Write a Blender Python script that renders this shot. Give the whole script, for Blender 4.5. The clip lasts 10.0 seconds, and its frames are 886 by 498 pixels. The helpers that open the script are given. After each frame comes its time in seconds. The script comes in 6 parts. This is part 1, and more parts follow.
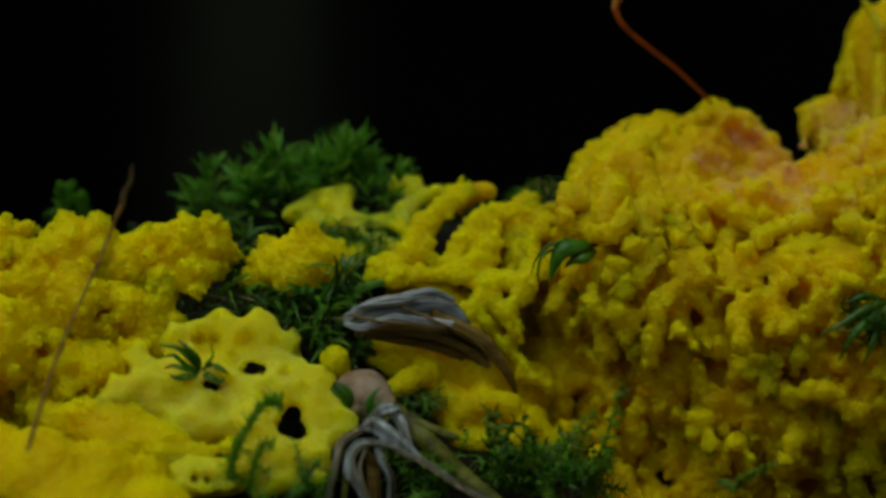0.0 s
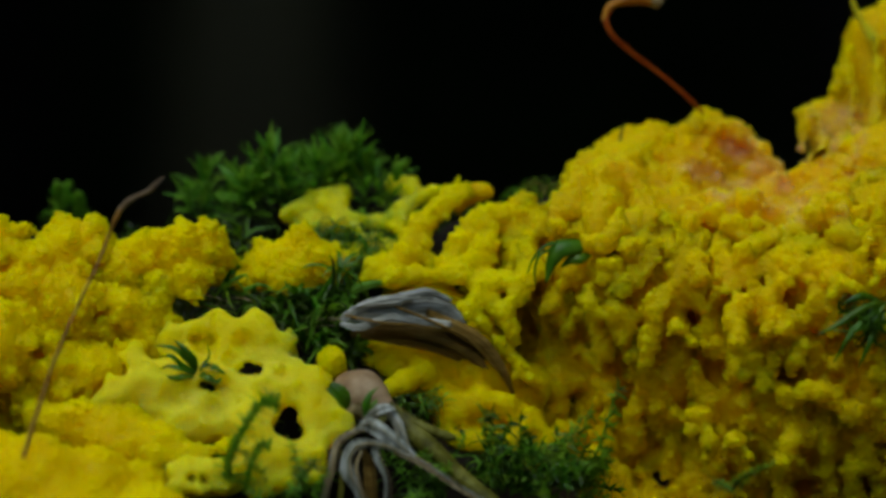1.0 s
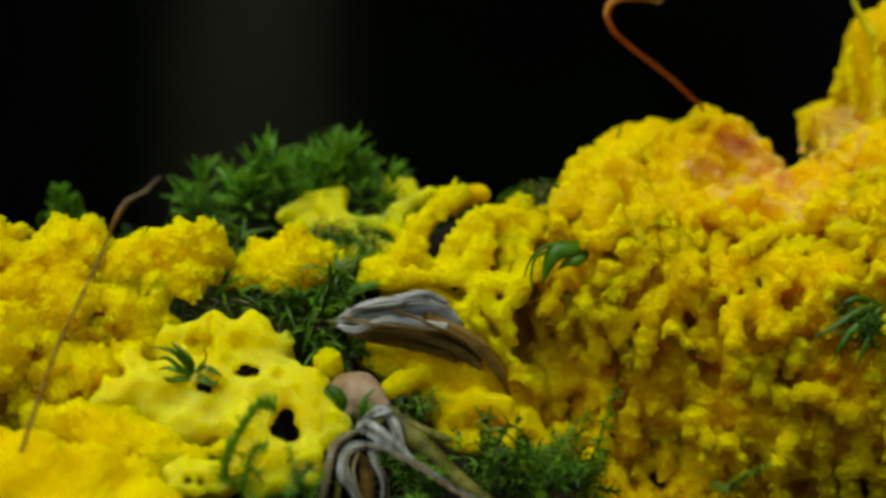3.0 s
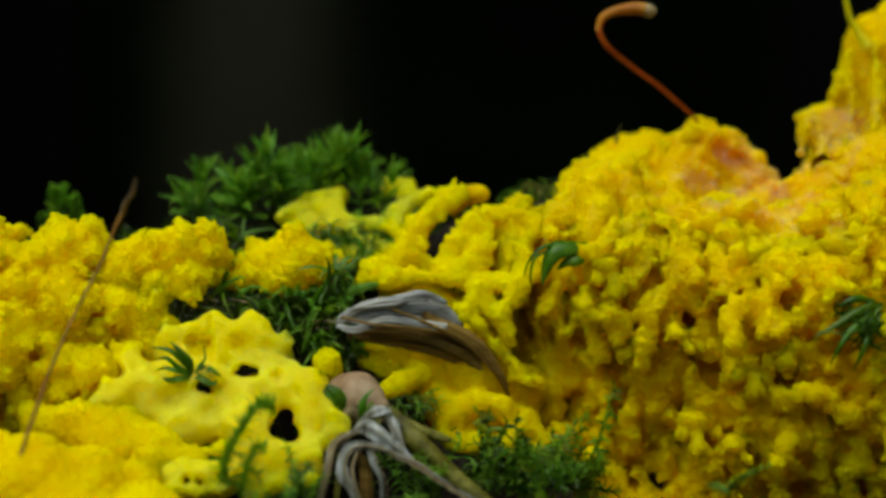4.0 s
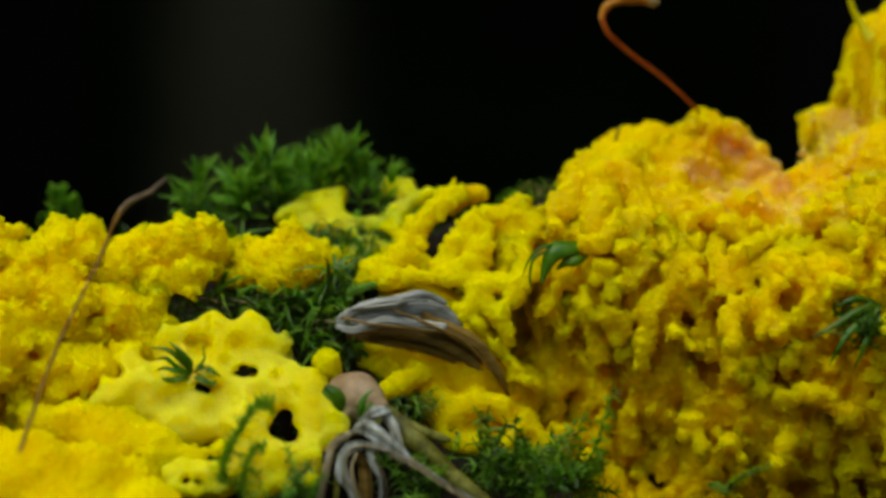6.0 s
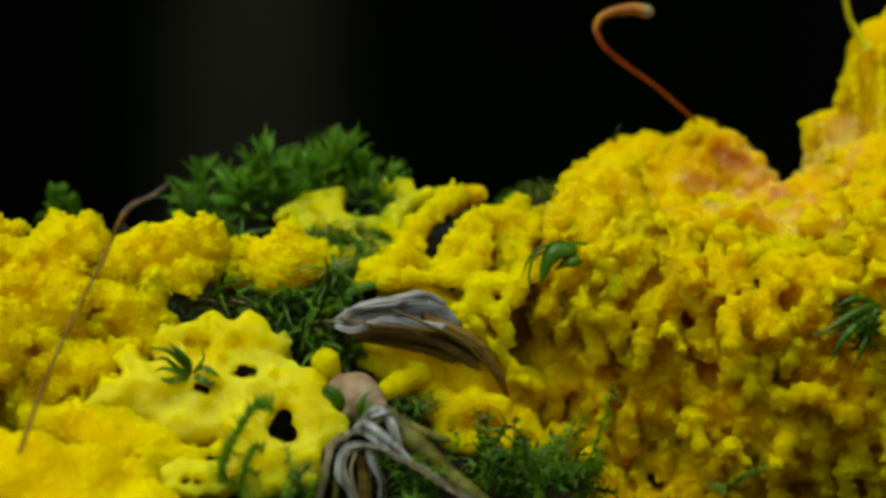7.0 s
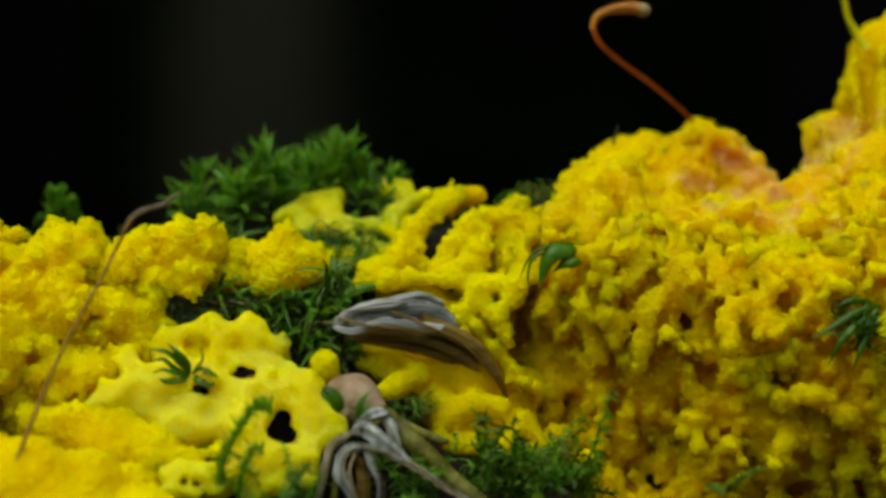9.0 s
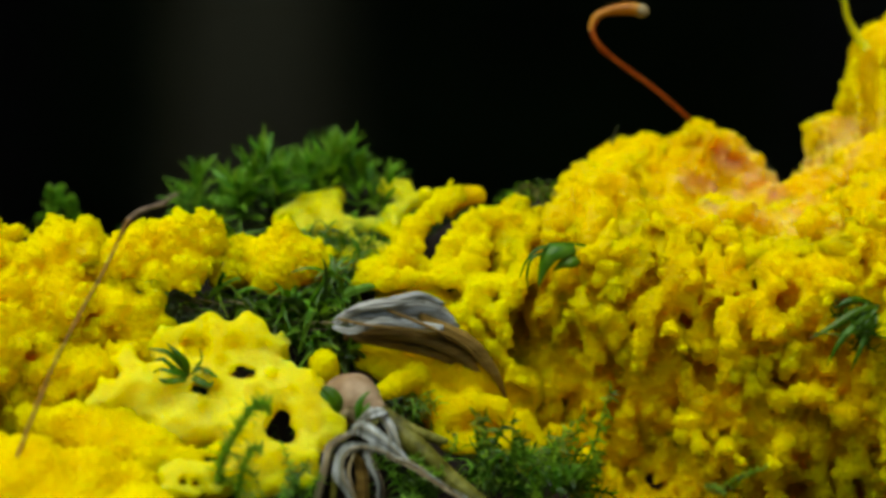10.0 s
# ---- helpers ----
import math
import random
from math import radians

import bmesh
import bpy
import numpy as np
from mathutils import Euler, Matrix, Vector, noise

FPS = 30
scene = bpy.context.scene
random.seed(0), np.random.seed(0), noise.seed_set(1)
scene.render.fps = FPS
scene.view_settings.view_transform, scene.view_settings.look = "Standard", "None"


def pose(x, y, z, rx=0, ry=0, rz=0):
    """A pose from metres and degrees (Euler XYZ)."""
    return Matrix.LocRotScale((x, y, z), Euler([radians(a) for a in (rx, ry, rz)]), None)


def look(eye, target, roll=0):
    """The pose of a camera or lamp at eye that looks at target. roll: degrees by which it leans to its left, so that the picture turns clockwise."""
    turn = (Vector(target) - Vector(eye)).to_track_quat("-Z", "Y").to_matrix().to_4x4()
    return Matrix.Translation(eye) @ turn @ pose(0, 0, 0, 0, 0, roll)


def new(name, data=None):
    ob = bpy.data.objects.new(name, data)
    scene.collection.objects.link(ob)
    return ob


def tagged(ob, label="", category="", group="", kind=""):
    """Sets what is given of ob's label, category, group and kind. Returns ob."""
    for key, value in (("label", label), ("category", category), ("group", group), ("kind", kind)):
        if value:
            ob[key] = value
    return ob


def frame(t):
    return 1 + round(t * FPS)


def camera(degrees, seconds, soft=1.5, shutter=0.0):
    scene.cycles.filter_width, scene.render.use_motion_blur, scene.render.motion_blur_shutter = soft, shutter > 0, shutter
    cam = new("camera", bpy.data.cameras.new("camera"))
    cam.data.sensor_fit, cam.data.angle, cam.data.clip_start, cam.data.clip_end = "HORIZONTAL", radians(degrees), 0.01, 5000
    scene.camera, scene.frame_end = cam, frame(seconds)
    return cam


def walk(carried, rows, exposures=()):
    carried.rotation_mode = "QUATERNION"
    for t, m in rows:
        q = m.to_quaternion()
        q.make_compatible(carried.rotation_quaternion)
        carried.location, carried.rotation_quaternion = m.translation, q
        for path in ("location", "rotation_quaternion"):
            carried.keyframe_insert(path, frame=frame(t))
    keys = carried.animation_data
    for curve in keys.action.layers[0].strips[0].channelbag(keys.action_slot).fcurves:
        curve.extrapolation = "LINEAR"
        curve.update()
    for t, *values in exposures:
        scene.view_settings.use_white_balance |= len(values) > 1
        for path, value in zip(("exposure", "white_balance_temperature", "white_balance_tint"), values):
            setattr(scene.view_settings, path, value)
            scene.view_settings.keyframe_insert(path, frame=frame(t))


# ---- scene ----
# Everything below is worked out in millimetres and scaled once to metres.
MM = 0.001
V = Vector
EYE = (0.0, -218.8, 23.0)          # 220 mm from the subject, looking down by six degrees

# ---- camera ----
cam = camera(16.2, 10.0, soft=3.4)
cam.data.dof.use_dof = True
cam.data.dof.focus_distance = 0.221
cam.data.dof.aperture_fstop = 14.5
cam.data.dof.aperture_blades = 7


def eye_at(dx, dz):
    """The camera slides sideways and up by these millimetres and keeps its direction."""
    m = look(V(EYE) * MM, (0, 0, 0))
    return Matrix.Translation(V((dx, 0, dz)) * MM) @ m


walk(cam, [(0.0, eye_at(-0.54, -0.14)), (0.5, eye_at(-0.42, -0.13)), (1.0, eye_at(-0.30, -0.12)), (1.5, eye_at(-0.24, -0.08)),
           (2.0, eye_at(-0.18, -0.03)), (2.5, eye_at(-0.12, 0.01)), (4.0, eye_at(-0.01, 0.03)), (5.0, eye_at(0, 0)),
           (6.0, eye_at(0.04, 0.04)), (7.0, eye_at(0.10, 0.06)), (8.0, eye_at(0.17, 0.13)), (9.0, eye_at(0.18, 0.14)),
           (10.0, eye_at(0.24, 0.13))],
     [(0.0, 0.16, 6700, -8), (0.6, 0.31, 6700, -8), (1.2, 0.78, 7200, -6), (1.55, 1.15, 7700, -4), (2.4, 1.23, 7700, -4), (4.0, 1.21, 7700, -4), (5.5, 1.23, 7700, -4),
      (7.0, 1.20, 7700, -4), (7.5, 1.22, 7700, -4), (8.0, 1.11, 7700, -4), (8.5, 1.22, 7700, -4), (9.0, 1.21, 7700, -4), (9.5, 1.32, 7700, -4), (10.0, 1.50, 7700, -4)])


# ---- light: overcast daylight from above, narrowed by an added canopy of dark forest ----
world = bpy.data.worlds.new("world")
scene.world = world
world.use_nodes = True
sky = world.node_tree.nodes.new("ShaderNodeTexSky")
sky.sky_type = "NISHITA"
sky.sun_disc = False
sky.sun_elevation = radians(65)
sky.sun_rotation = radians(218)
world.node_tree.nodes["Background"].inputs["Strength"].default_value = 0.15
world.node_tree.links.new(sky.outputs["Color"], world.node_tree.nodes["Background"].inputs["Color"])
sun = new("sun", bpy.data.lights.new("sun", "SUN"))
sun.data.energy = 0.5
sun.data.angle = radians(60)
sun.data.color = (1.0, 0.95, 0.86)
sun.matrix_basis = look((-0.5, -0.65, 1.5), (0, 0, 0))


# ---- materials ----
def nodes_of(name):
    mat = bpy.data.materials.new(name)
    mat.use_nodes = True
    tree = mat.node_tree
    return mat, tree, tree.nodes["Principled BSDF"]


def node(tree, kind, **values):
    n = tree.nodes.new(kind)
    for key, value in values.items():
        n.inputs[key.replace("_", " ")].default_value = value
    return n


def noise_of(tree, scale, detail=4.0, rough=0.55, stretch=(1, 1, 1)):
    at = tree.nodes.new("ShaderNodeTexCoord")
    move = node(tree, "ShaderNodeMapping", Scale=stretch)
    tex = node(tree, "ShaderNodeTexNoise", Scale=scale, Detail=detail, Roughness=rough)
    tree.links.new(at.outputs["Object"], move.inputs["Vector"])
    tree.links.new(move.outputs["Vector"], tex.inputs["Vector"])
    return tex


def ramp_of(tree, source, stops):
    ramp = tree.nodes.new("ShaderNodeValToRGB")
    while len(ramp.color_ramp.elements) < len(stops):
        ramp.color_ramp.elements.new(0.5)
    for e, (pos, col) in zip(ramp.color_ramp.elements, stops):
        e.position, e.color = pos, (*col, 1)
    tree.links.new(source, ramp.inputs["Fac"])
    return ramp


def mixed(tree, fac, a, b, mode="MIX"):
    m = tree.nodes.new("ShaderNodeMix")
    m.data_type, m.blend_type = "RGBA", mode
    if isinstance(fac, float):
        m.inputs[0].default_value = fac
    else:
        tree.links.new(fac, m.inputs[0])
    for sock, c in ((m.inputs[6], a), (m.inputs[7], b)):
        if isinstance(c, tuple):
            sock.default_value = (*c, 1)
        else:
            tree.links.new(c, sock)
    return m.outputs[2]


def bump_on(tree, shader, height, strength, distance):
    b = node(tree, "ShaderNodeBump", Strength=strength, Distance=distance)
    tree.links.new(height, b.inputs["Height"])
    tree.links.new(b.outputs["Normal"], shader.inputs["Normal"])
    return b


def slime(name, deep, light, crust=None, rough=0.42, beady=0.4):
    """Wet granular slime mould; crust: the dried orange and pink skin on its top."""
    mat, tree, sh = nodes_of(name)
    big = noise_of(tree, 160, 3)
    fine = noise_of(tree, 1500, 4, 0.65)
    col = ramp_of(tree, big.outputs["Fac"], [(0.35, deep), (0.65, light)]).outputs["Color"]
    if crust:
        patch = noise_of(tree, 110, 4, 0.6)
        at = tree.nodes.new("ShaderNodeTexCoord")
        away = tree.nodes.new("ShaderNodeVectorMath")
        away.operation = "DISTANCE"
        away.inputs[1].default_value = crust[3]
        tree.links.new(at.outputs["Object"], away.inputs[0])
        high = node(tree, "ShaderNodeMapRange", From_Min=0.003, From_Max=0.012, To_Min=0.12, To_Max=-0.12)
        tree.links.new(away.outputs["Value"], high.inputs["Value"])
        sum_up = tree.nodes.new("ShaderNodeMath")
        tree.links.new(patch.outputs["Fac"], sum_up.inputs[0])
        tree.links.new(high.outputs["Result"], sum_up.inputs[1])
        fac = ramp_of(tree, sum_up.outputs[0], [(0.48, (0, 0, 0)), (0.66, (0.8, 0.8, 0.8))]).outputs["Color"]
        col = mixed(tree, fac, col, crust[0])
        far = tree.nodes.new("ShaderNodeVectorMath")
        far.operation = "DISTANCE"
        far.inputs[1].default_value = crust[2]
        tree.links.new(at.outputs["Object"], far.inputs[0])
        near = node(tree, "ShaderNodeMapRange", From_Min=0.003, From_Max=0.014, To_Min=0.12, To_Max=-0.14)
        tree.links.new(far.outputs["Value"], near.inputs["Value"])
        pink = noise_of(tree, 300, 5, 0.7)
        add = tree.nodes.new("ShaderNodeMath")
        tree.links.new(pink.outputs["Fac"], add.inputs[0])
        tree.links.new(near.outputs["Result"], add.inputs[1])
        fac = ramp_of(tree, add.outputs[0], [(0.56, (0, 0, 0)), (0.72, (0.85, 0.85, 0.85))]).outputs["Color"]
        col = mixed(tree, fac, col, crust[1])
    tree.links.new(mixed(tree, 0.5, col, ramp_of(tree, fine.outputs["Fac"], [(0.3, (0.88, 0.85, 0.8)), (0.7, (1, 1, 1))]).outputs["Color"], "MULTIPLY"), sh.inputs["Base Color"])
    wet = ramp_of(tree, noise_of(tree, 900, 3).outputs["Fac"], [(0.3, (rough - 0.3,) * 3), (0.38, (rough + 0.12,) * 3)])
    tree.links.new(wet.outputs["Color"], sh.inputs["Roughness"])
    sh.inputs["Subsurface Weight"].default_value = 1.0
    sh.inputs["Subsurface Radius"].default_value = (1.0, 0.78, 0.06)
    sh.inputs["Subsurface Scale"].default_value = 0.0046
    sh.inputs["Specular IOR Level"].default_value = 0.09
    sh.inputs["Sheen Weight"].default_value = 0.05
    sh.inputs["Sheen Roughness"].default_value = 0.4
    sh.inputs["Sheen Tint"].default_value = (1.0, 0.8, 0.05, 1)
    place = tree.nodes.new("ShaderNodeTexCoord")
    beads = node(tree, "ShaderNodeTexVoronoi", Scale=2600.0)
    tree.links.new(place.outputs["Object"], beads.inputs["Vector"])
    both = tree.nodes.new("ShaderNodeMath")
    both.operation = "SUBTRACT"
    tree.links.new(fine.outputs["Fac"], both.inputs[0])
    tree.links.new(beads.outputs["Distance"], both.inputs[1])
    bump_on(tree, sh, both.outputs[0], beady, 0.00025)
    return mat


def leafy(name, dark, bright, tip, rough=0.45, through_light=0.25, scale=300):
    mat, tree, sh = nodes_of(name)
    n = noise_of(tree, scale, 3)
    col = ramp_of(tree, n.outputs["Fac"], [(0.3, dark), (0.55, bright), (0.8, tip)]).outputs["Color"]
    info = tree.nodes.new("ShaderNodeObjectInfo")
    geo = tree.nodes.new("ShaderNodeNewGeometry")
    hue = tree.nodes.new("ShaderNodeHueSaturation")
    span = node(tree, "ShaderNodeMapRange", To_Min=0.4, To_Max=1.5)
    tree.links.new(geo.outputs["Random Per Island"], span.inputs["Value"])
    tree.links.new(span.outputs["Result"], hue.inputs["Value"])
    shift = node(tree, "ShaderNodeMapRange", To_Min=0.475, To_Max=0.51)
    tree.links.new(info.outputs["Random"], shift.inputs["Value"])
    tree.links.new(shift.outputs["Result"], hue.inputs["Hue"])
    tree.links.new(col, hue.inputs["Color"])
    tree.links.new(hue.outputs["Color"], sh.inputs["Base Color"])
    sh.inputs["Roughness"].default_value = rough
    sh.inputs["Specular IOR Level"].default_value = 0.4
    clear = tree.nodes.new("ShaderNodeBsdfTranslucent")
    tree.links.new(hue.outputs["Color"], clear.inputs["Color"])
    both = tree.nodes.new("ShaderNodeMixShader")
    both.inputs[0].default_value = through_light
    tree.links.new(sh.outputs[0], both.inputs[1])
    tree.links.new(clear.outputs[0], both.inputs[2])
    tree.links.new(both.outputs[0], tree.nodes["Material Output"].inputs["Surface"])
    return mat


def fibrous(name, dark, mid, light, rough=0.7, scale=500, stretch=(1, 1, 1), relief=0.0002):
    """Dry plant matter, bark or earth: grain at two sizes."""
    mat, tree, sh = nodes_of(name)
    grain = noise_of(tree, scale, 5, 0.65, stretch)
    blot = noise_of(tree, scale * 0.22, 3)
    col = ramp_of(tree, grain.outputs["Fac"], [(0.3, dark), (0.52, mid), (0.75, light)]).outputs["Color"]
    shade = ramp_of(tree, blot.outputs["Fac"], [(0.3, (0.55, 0.5, 0.45)), (0.65, (1, 1, 1))]).outputs["Color"]
    tree.links.new(mixed(tree, 0.8, col, shade, "MULTIPLY"), sh.inputs["Base Color"])
    sh.inputs["Roughness"].default_value = rough
    sh.inputs["Specular IOR Level"].default_value = 0.22
    bump_on(tree, sh, grain.outputs["Fac"], 0.6, relief)
    return mat


YELLOW = slime("yellow_slime", (0.79, 0.53, 0.002), (0.84, 0.63, 0.003), rough=0.5)
AMBER = slime("amber_slime", (0.78, 0.46, 0.002), (0.82, 0.55, 0.003), rough=0.5)
PALE = slime("pale_slime", (0.77, 0.60, 0.004), (0.84, 0.73, 0.04), rough=0.4, beady=0.3)
CRUSTED = slime("crusted_slime", (0.73, 0.44, 0.002), (0.78, 0.54, 0.004), ((0.76, 0.38, 0.006), (0.70, 0.35, 0.16), tuple((V((25.3, 10.5, 3.8)) - V((21.7, 10.0, -19.6))) * MM), tuple((V((21.1, 10.7, 5.8)) - V((21.7, 10.0, -19.6))) * MM)), 0.42)
ORANGE_TIP = slime("orange_slime", (0.62, 0.26, 0.004), (0.72, 0.46, 0.004), rough=0.5)
STAR_GREEN = leafy("star_moss_leaf", (0.07, 0.22, 0.012), (0.19, 0.45, 0.03), (0.38, 0.62, 0.18), 0.5, 0.5)
FINE_GREEN = leafy("fine_moss_leaf", (0.03, 0.09, 0.004), (0.08, 0.22, 0.01), (0.20, 0.38, 0.04), 0.25, 0.4)
DEEP_GREEN = leafy("deep_moss_leaf", (0.02, 0.05, 0.004), (0.06, 0.12, 0.012), (0.14, 0.20, 0.05), 0.35, 0.35)
FRESH_GREEN = leafy("fresh_moss_leaf", (0.11, 0.28, 0.015), (0.24, 0.48, 0.03), (0.40, 0.60, 0.09), 0.35, 0.6)
STEM_GREEN = fibrous("moss_stem_skin", (0.02, 0.03, 0.01), (0.05, 0.06, 0.02), (0.09, 0.08, 0.03), 0.6, 900)
# Weathered grey; the bluish near-white stop paints in silvery highlights.
GREY_STRAW = fibrous("weathered_highlit_straw", (0.06, 0.06, 0.035), (0.36, 0.38, 0.33), (0.88, 0.93, 0.94), 0.32, 1100, (1, 1, 0.2), 0.0004)
TAN_STRAW = fibrous("tan_straw", (0.14, 0.09, 0.03), (0.46, 0.36, 0.18), (0.72, 0.64, 0.42), 0.4, 1300, (1, 1, 0.15), 0.0003)
# Weathered grey leaf, its lightest stop a painted silver highlight.
GREY_LEAF = fibrous("weathered_highlit_leaf", (0.10, 0.09, 0.055), (0.45, 0.47, 0.43), (0.90, 0.94, 0.95), 0.3, 1100, (0.12, 0.6, 1), 0.0003)
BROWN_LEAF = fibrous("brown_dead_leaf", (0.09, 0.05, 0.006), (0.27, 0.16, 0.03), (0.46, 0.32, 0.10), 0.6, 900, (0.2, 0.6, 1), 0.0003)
OLIVE_STRAW = fibrous("olive_straw", (0.05, 0.045, 0.005), (0.15, 0.145, 0.018), (0.36, 0.35, 0.08), 0.42, 700)
PINK_BUD = fibrous("pink_brown_bud", (0.24, 0.14, 0.07), (0.44, 0.30, 0.17), (0.58, 0.44, 0.28), 0.5, 500)
HAIR_BROWN = fibrous("thin_stalk_skin", (0.19, 0.085, 0.014), (0.35, 0.17, 0.03), (0.48, 0.28, 0.08), 0.45, 900)
HAIR_GREY = fibrous("dry_stalk_tip", (0.14, 0.09, 0.05), (0.28, 0.20, 0.13), (0.42, 0.34, 0.25), 0.5, 900)
SETA_RED = fibrous("red_stalk_skin", (0.22, 0.035, 0.004), (0.34, 0.06, 0.006), (0.46, 0.11, 0.012), 0.35, 600)
SETA_GOLD = fibrous("golden_capsule_skin", (0.40, 0.13, 0.01), (0.55, 0.22, 0.02), (0.62, 0.34, 0.06), 0.35, 600)
ROTTEN = fibrous("rotten_wood", (0.006, 0.004, 0.002), (0.018, 0.011, 0.006), (0.04, 0.025, 0.013), 0.8, 300)
# Near-black litter: the forest's deep shade is put into its colour.
SHADED_LITTER = fibrous("shaded_leaf_litter", (0.003, 0.003, 0.0015), (0.008, 0.0065, 0.003), (0.018, 0.014, 0.007), 0.9, 40, (1, 1, 1), 0.004)
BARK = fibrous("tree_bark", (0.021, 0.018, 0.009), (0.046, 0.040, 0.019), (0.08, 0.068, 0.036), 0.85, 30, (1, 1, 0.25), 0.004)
# Darker copy of the bark and near-black leaves, shade put into the colour.
SHADED_BARK = fibrous("shaded_tree_bark", (0.006, 0.005, 0.003), (0.013, 0.011, 0.006), (0.024, 0.02, 0.011), 0.85, 30, (1, 1, 0.25), 0.004)
SHADED_LEAF = leafy("shaded_leaf", (0.003, 0.006, 0.001), (0.005, 0.010, 0.002), (0.009, 0.016, 0.004), 0.8, 0.1, 8)


# ---- mesh helpers (millimetres in, metres out) ----
def mesh_of(name, verts, faces, mat, smooth=True):
    me = bpy.data.meshes.new(name)
    me.from_pydata([tuple(c * MM for c in v) for v in verts], [], faces)
    me.materials.append(mat)
    if smooth:
        me.polygons.foreach_set("use_smooth", [True] * len(me.polygons))
    me.update()
    return me


def empty(name, at, label, category, group="", kind=""):
    ob = new(name)
    ob.empty_display_size = 0.002
    ob.location = V(at) * MM
    return tagged(ob, label, category, group, kind)


def part(name, me, parent, at=(0, 0, 0), label=""):
    """Links a mesh as one object under a thing or a part; at: its place in the parent's space, mm."""
    ob = new(name, me)
    ob.parent = parent
    ob.location = V(at) * MM
    return tagged(ob, label)


def joined(pieces):
    """Several (verts, faces) as one."""
    verts, faces = [], []
    for v, f in pieces:
        k = len(verts)
        verts += v
        faces += [tuple(i + k for i in q) for q in f]
    return verts, faces


def smooth_path(points, steps=6):
    """A soft line through the points (each a tuple of numbers of any length)."""
    pts = [np.array(p, float) for p in points]
    pts = [2 * pts[0] - pts[1]] + pts + [2 * pts[-1] - pts[-2]]
    out = []
    for i in range(1, len(pts) - 2):
        a, b, c, d = pts[i - 1:i + 3]
        for s in range(steps):
            u = s / steps
            out.append(0.5 * (2 * b + (c - a) * u + (2 * a - 5 * b + 4 * c - d) * u * u + (3 * b - a - 3 * c + d) * u ** 3))
    return out + [pts[-2]]


def frames_on(line, up):
    """Tangent, side and normal along a line."""
    res, side = [], None
    for i, p in enumerate(line):
        t = line[min(i + 1, len(line) - 1)][:3] - line[max(i - 1, 0)][:3]
        t = t / (np.linalg.norm(t) + 1e-9)
        s = np.cross(t, np.array(up, float)) if side is None else side - t * side.dot(t)
        if np.linalg.norm(s) < 1e-6:
            s = np.cross(t, np.array((1.0, 0.2, 0.1)))
        side = s / np.linalg.norm(s)
        res.append((t, side, np.cross(side, t)))
    return res


def tube(points, sides=9, steps=6, wobble=0.0, up=(0, 1, 0.1), seed=0):
    """A round stalk through (x, y, z, radius) points."""
    rng = random.Random(seed)
    line = smooth_path(points, steps)
    verts, faces = [], []
    for p, (t, s, n) in zip(line, frames_on(line, up)):
        for j in range(sides):
            a = 2 * math.pi * j / sides
            r = max(p[3], 0.01) * (1 + wobble * rng.uniform(-1, 1))
            verts.append(tuple(p[:3] + r * (math.cos(a) * s + math.sin(a) * n)))
    for i in range(len(line) - 1):
        for j in range(sides):
            k = (j + 1) % sides
            faces.append((i * sides + j, i * sides + k, (i + 1) * sides + k, (i + 1) * sides + j))
    faces.append(tuple(range(sides)))
    faces.append(tuple(range((len(line) - 1) * sides, len(line) * sides)))
    return verts, faces


def ribbon(points, cup=0.4, thick=0.08, ridges=0, across=10, steps=6, up=(0, -1, 0.3), turn=(0, 0), seed=0, ragged=0.0):
    """A dry leaf or strip through (x, y, z, half width) points: cupped, ridged, with a thickness."""
    rng = random.Random(seed)
    line = smooth_path(points, steps)
    fr = frames_on(line, up)
    verts, faces, count = [], [], len(line)
    for side in (0, 1):
        for i, (p, (t, s, n)) in enumerate(zip(line, fr)):
            f = i / (count - 1)
            a = radians(turn[0] + (turn[1] - turn[0]) * f)
            s2, n2 = math.cos(a) * s + math.sin(a) * n, math.cos(a) * n - math.sin(a) * s
            w = max(p[3], 0.02)
            for j in range(across + 1):
                q = 2 * j / across - 1
                lift = -cup * w * q * q + (0.13 * w * math.cos(ridges * math.pi * q + 2 * f) if ridges else 0)
                edge = 1 + (ragged * rng.uniform(-1, 1) if abs(q) == 1 else 0)
                verts.append(tuple(p[:3] + s2 * w * q * edge + n2 * (lift - side * thick)))
    row, half = across + 1, count * (across + 1)
    for i in range(count - 1):
        for j in range(across):
            a = i * row + j
            faces.append((a, a + 1, a + row + 1, a + row))
            faces.append((half + a, half + a + row, half + a + row + 1, half + a + 1))
        for a in (i * row, i * row + across):
            faces.append((a, a + row, half + a + row, half + a))
    for i in (0, count - 1):
        for j in range(across):
            a = i * row + j
            faces.append((a, a + 1, half + a + 1, half + a))
    return verts, faces


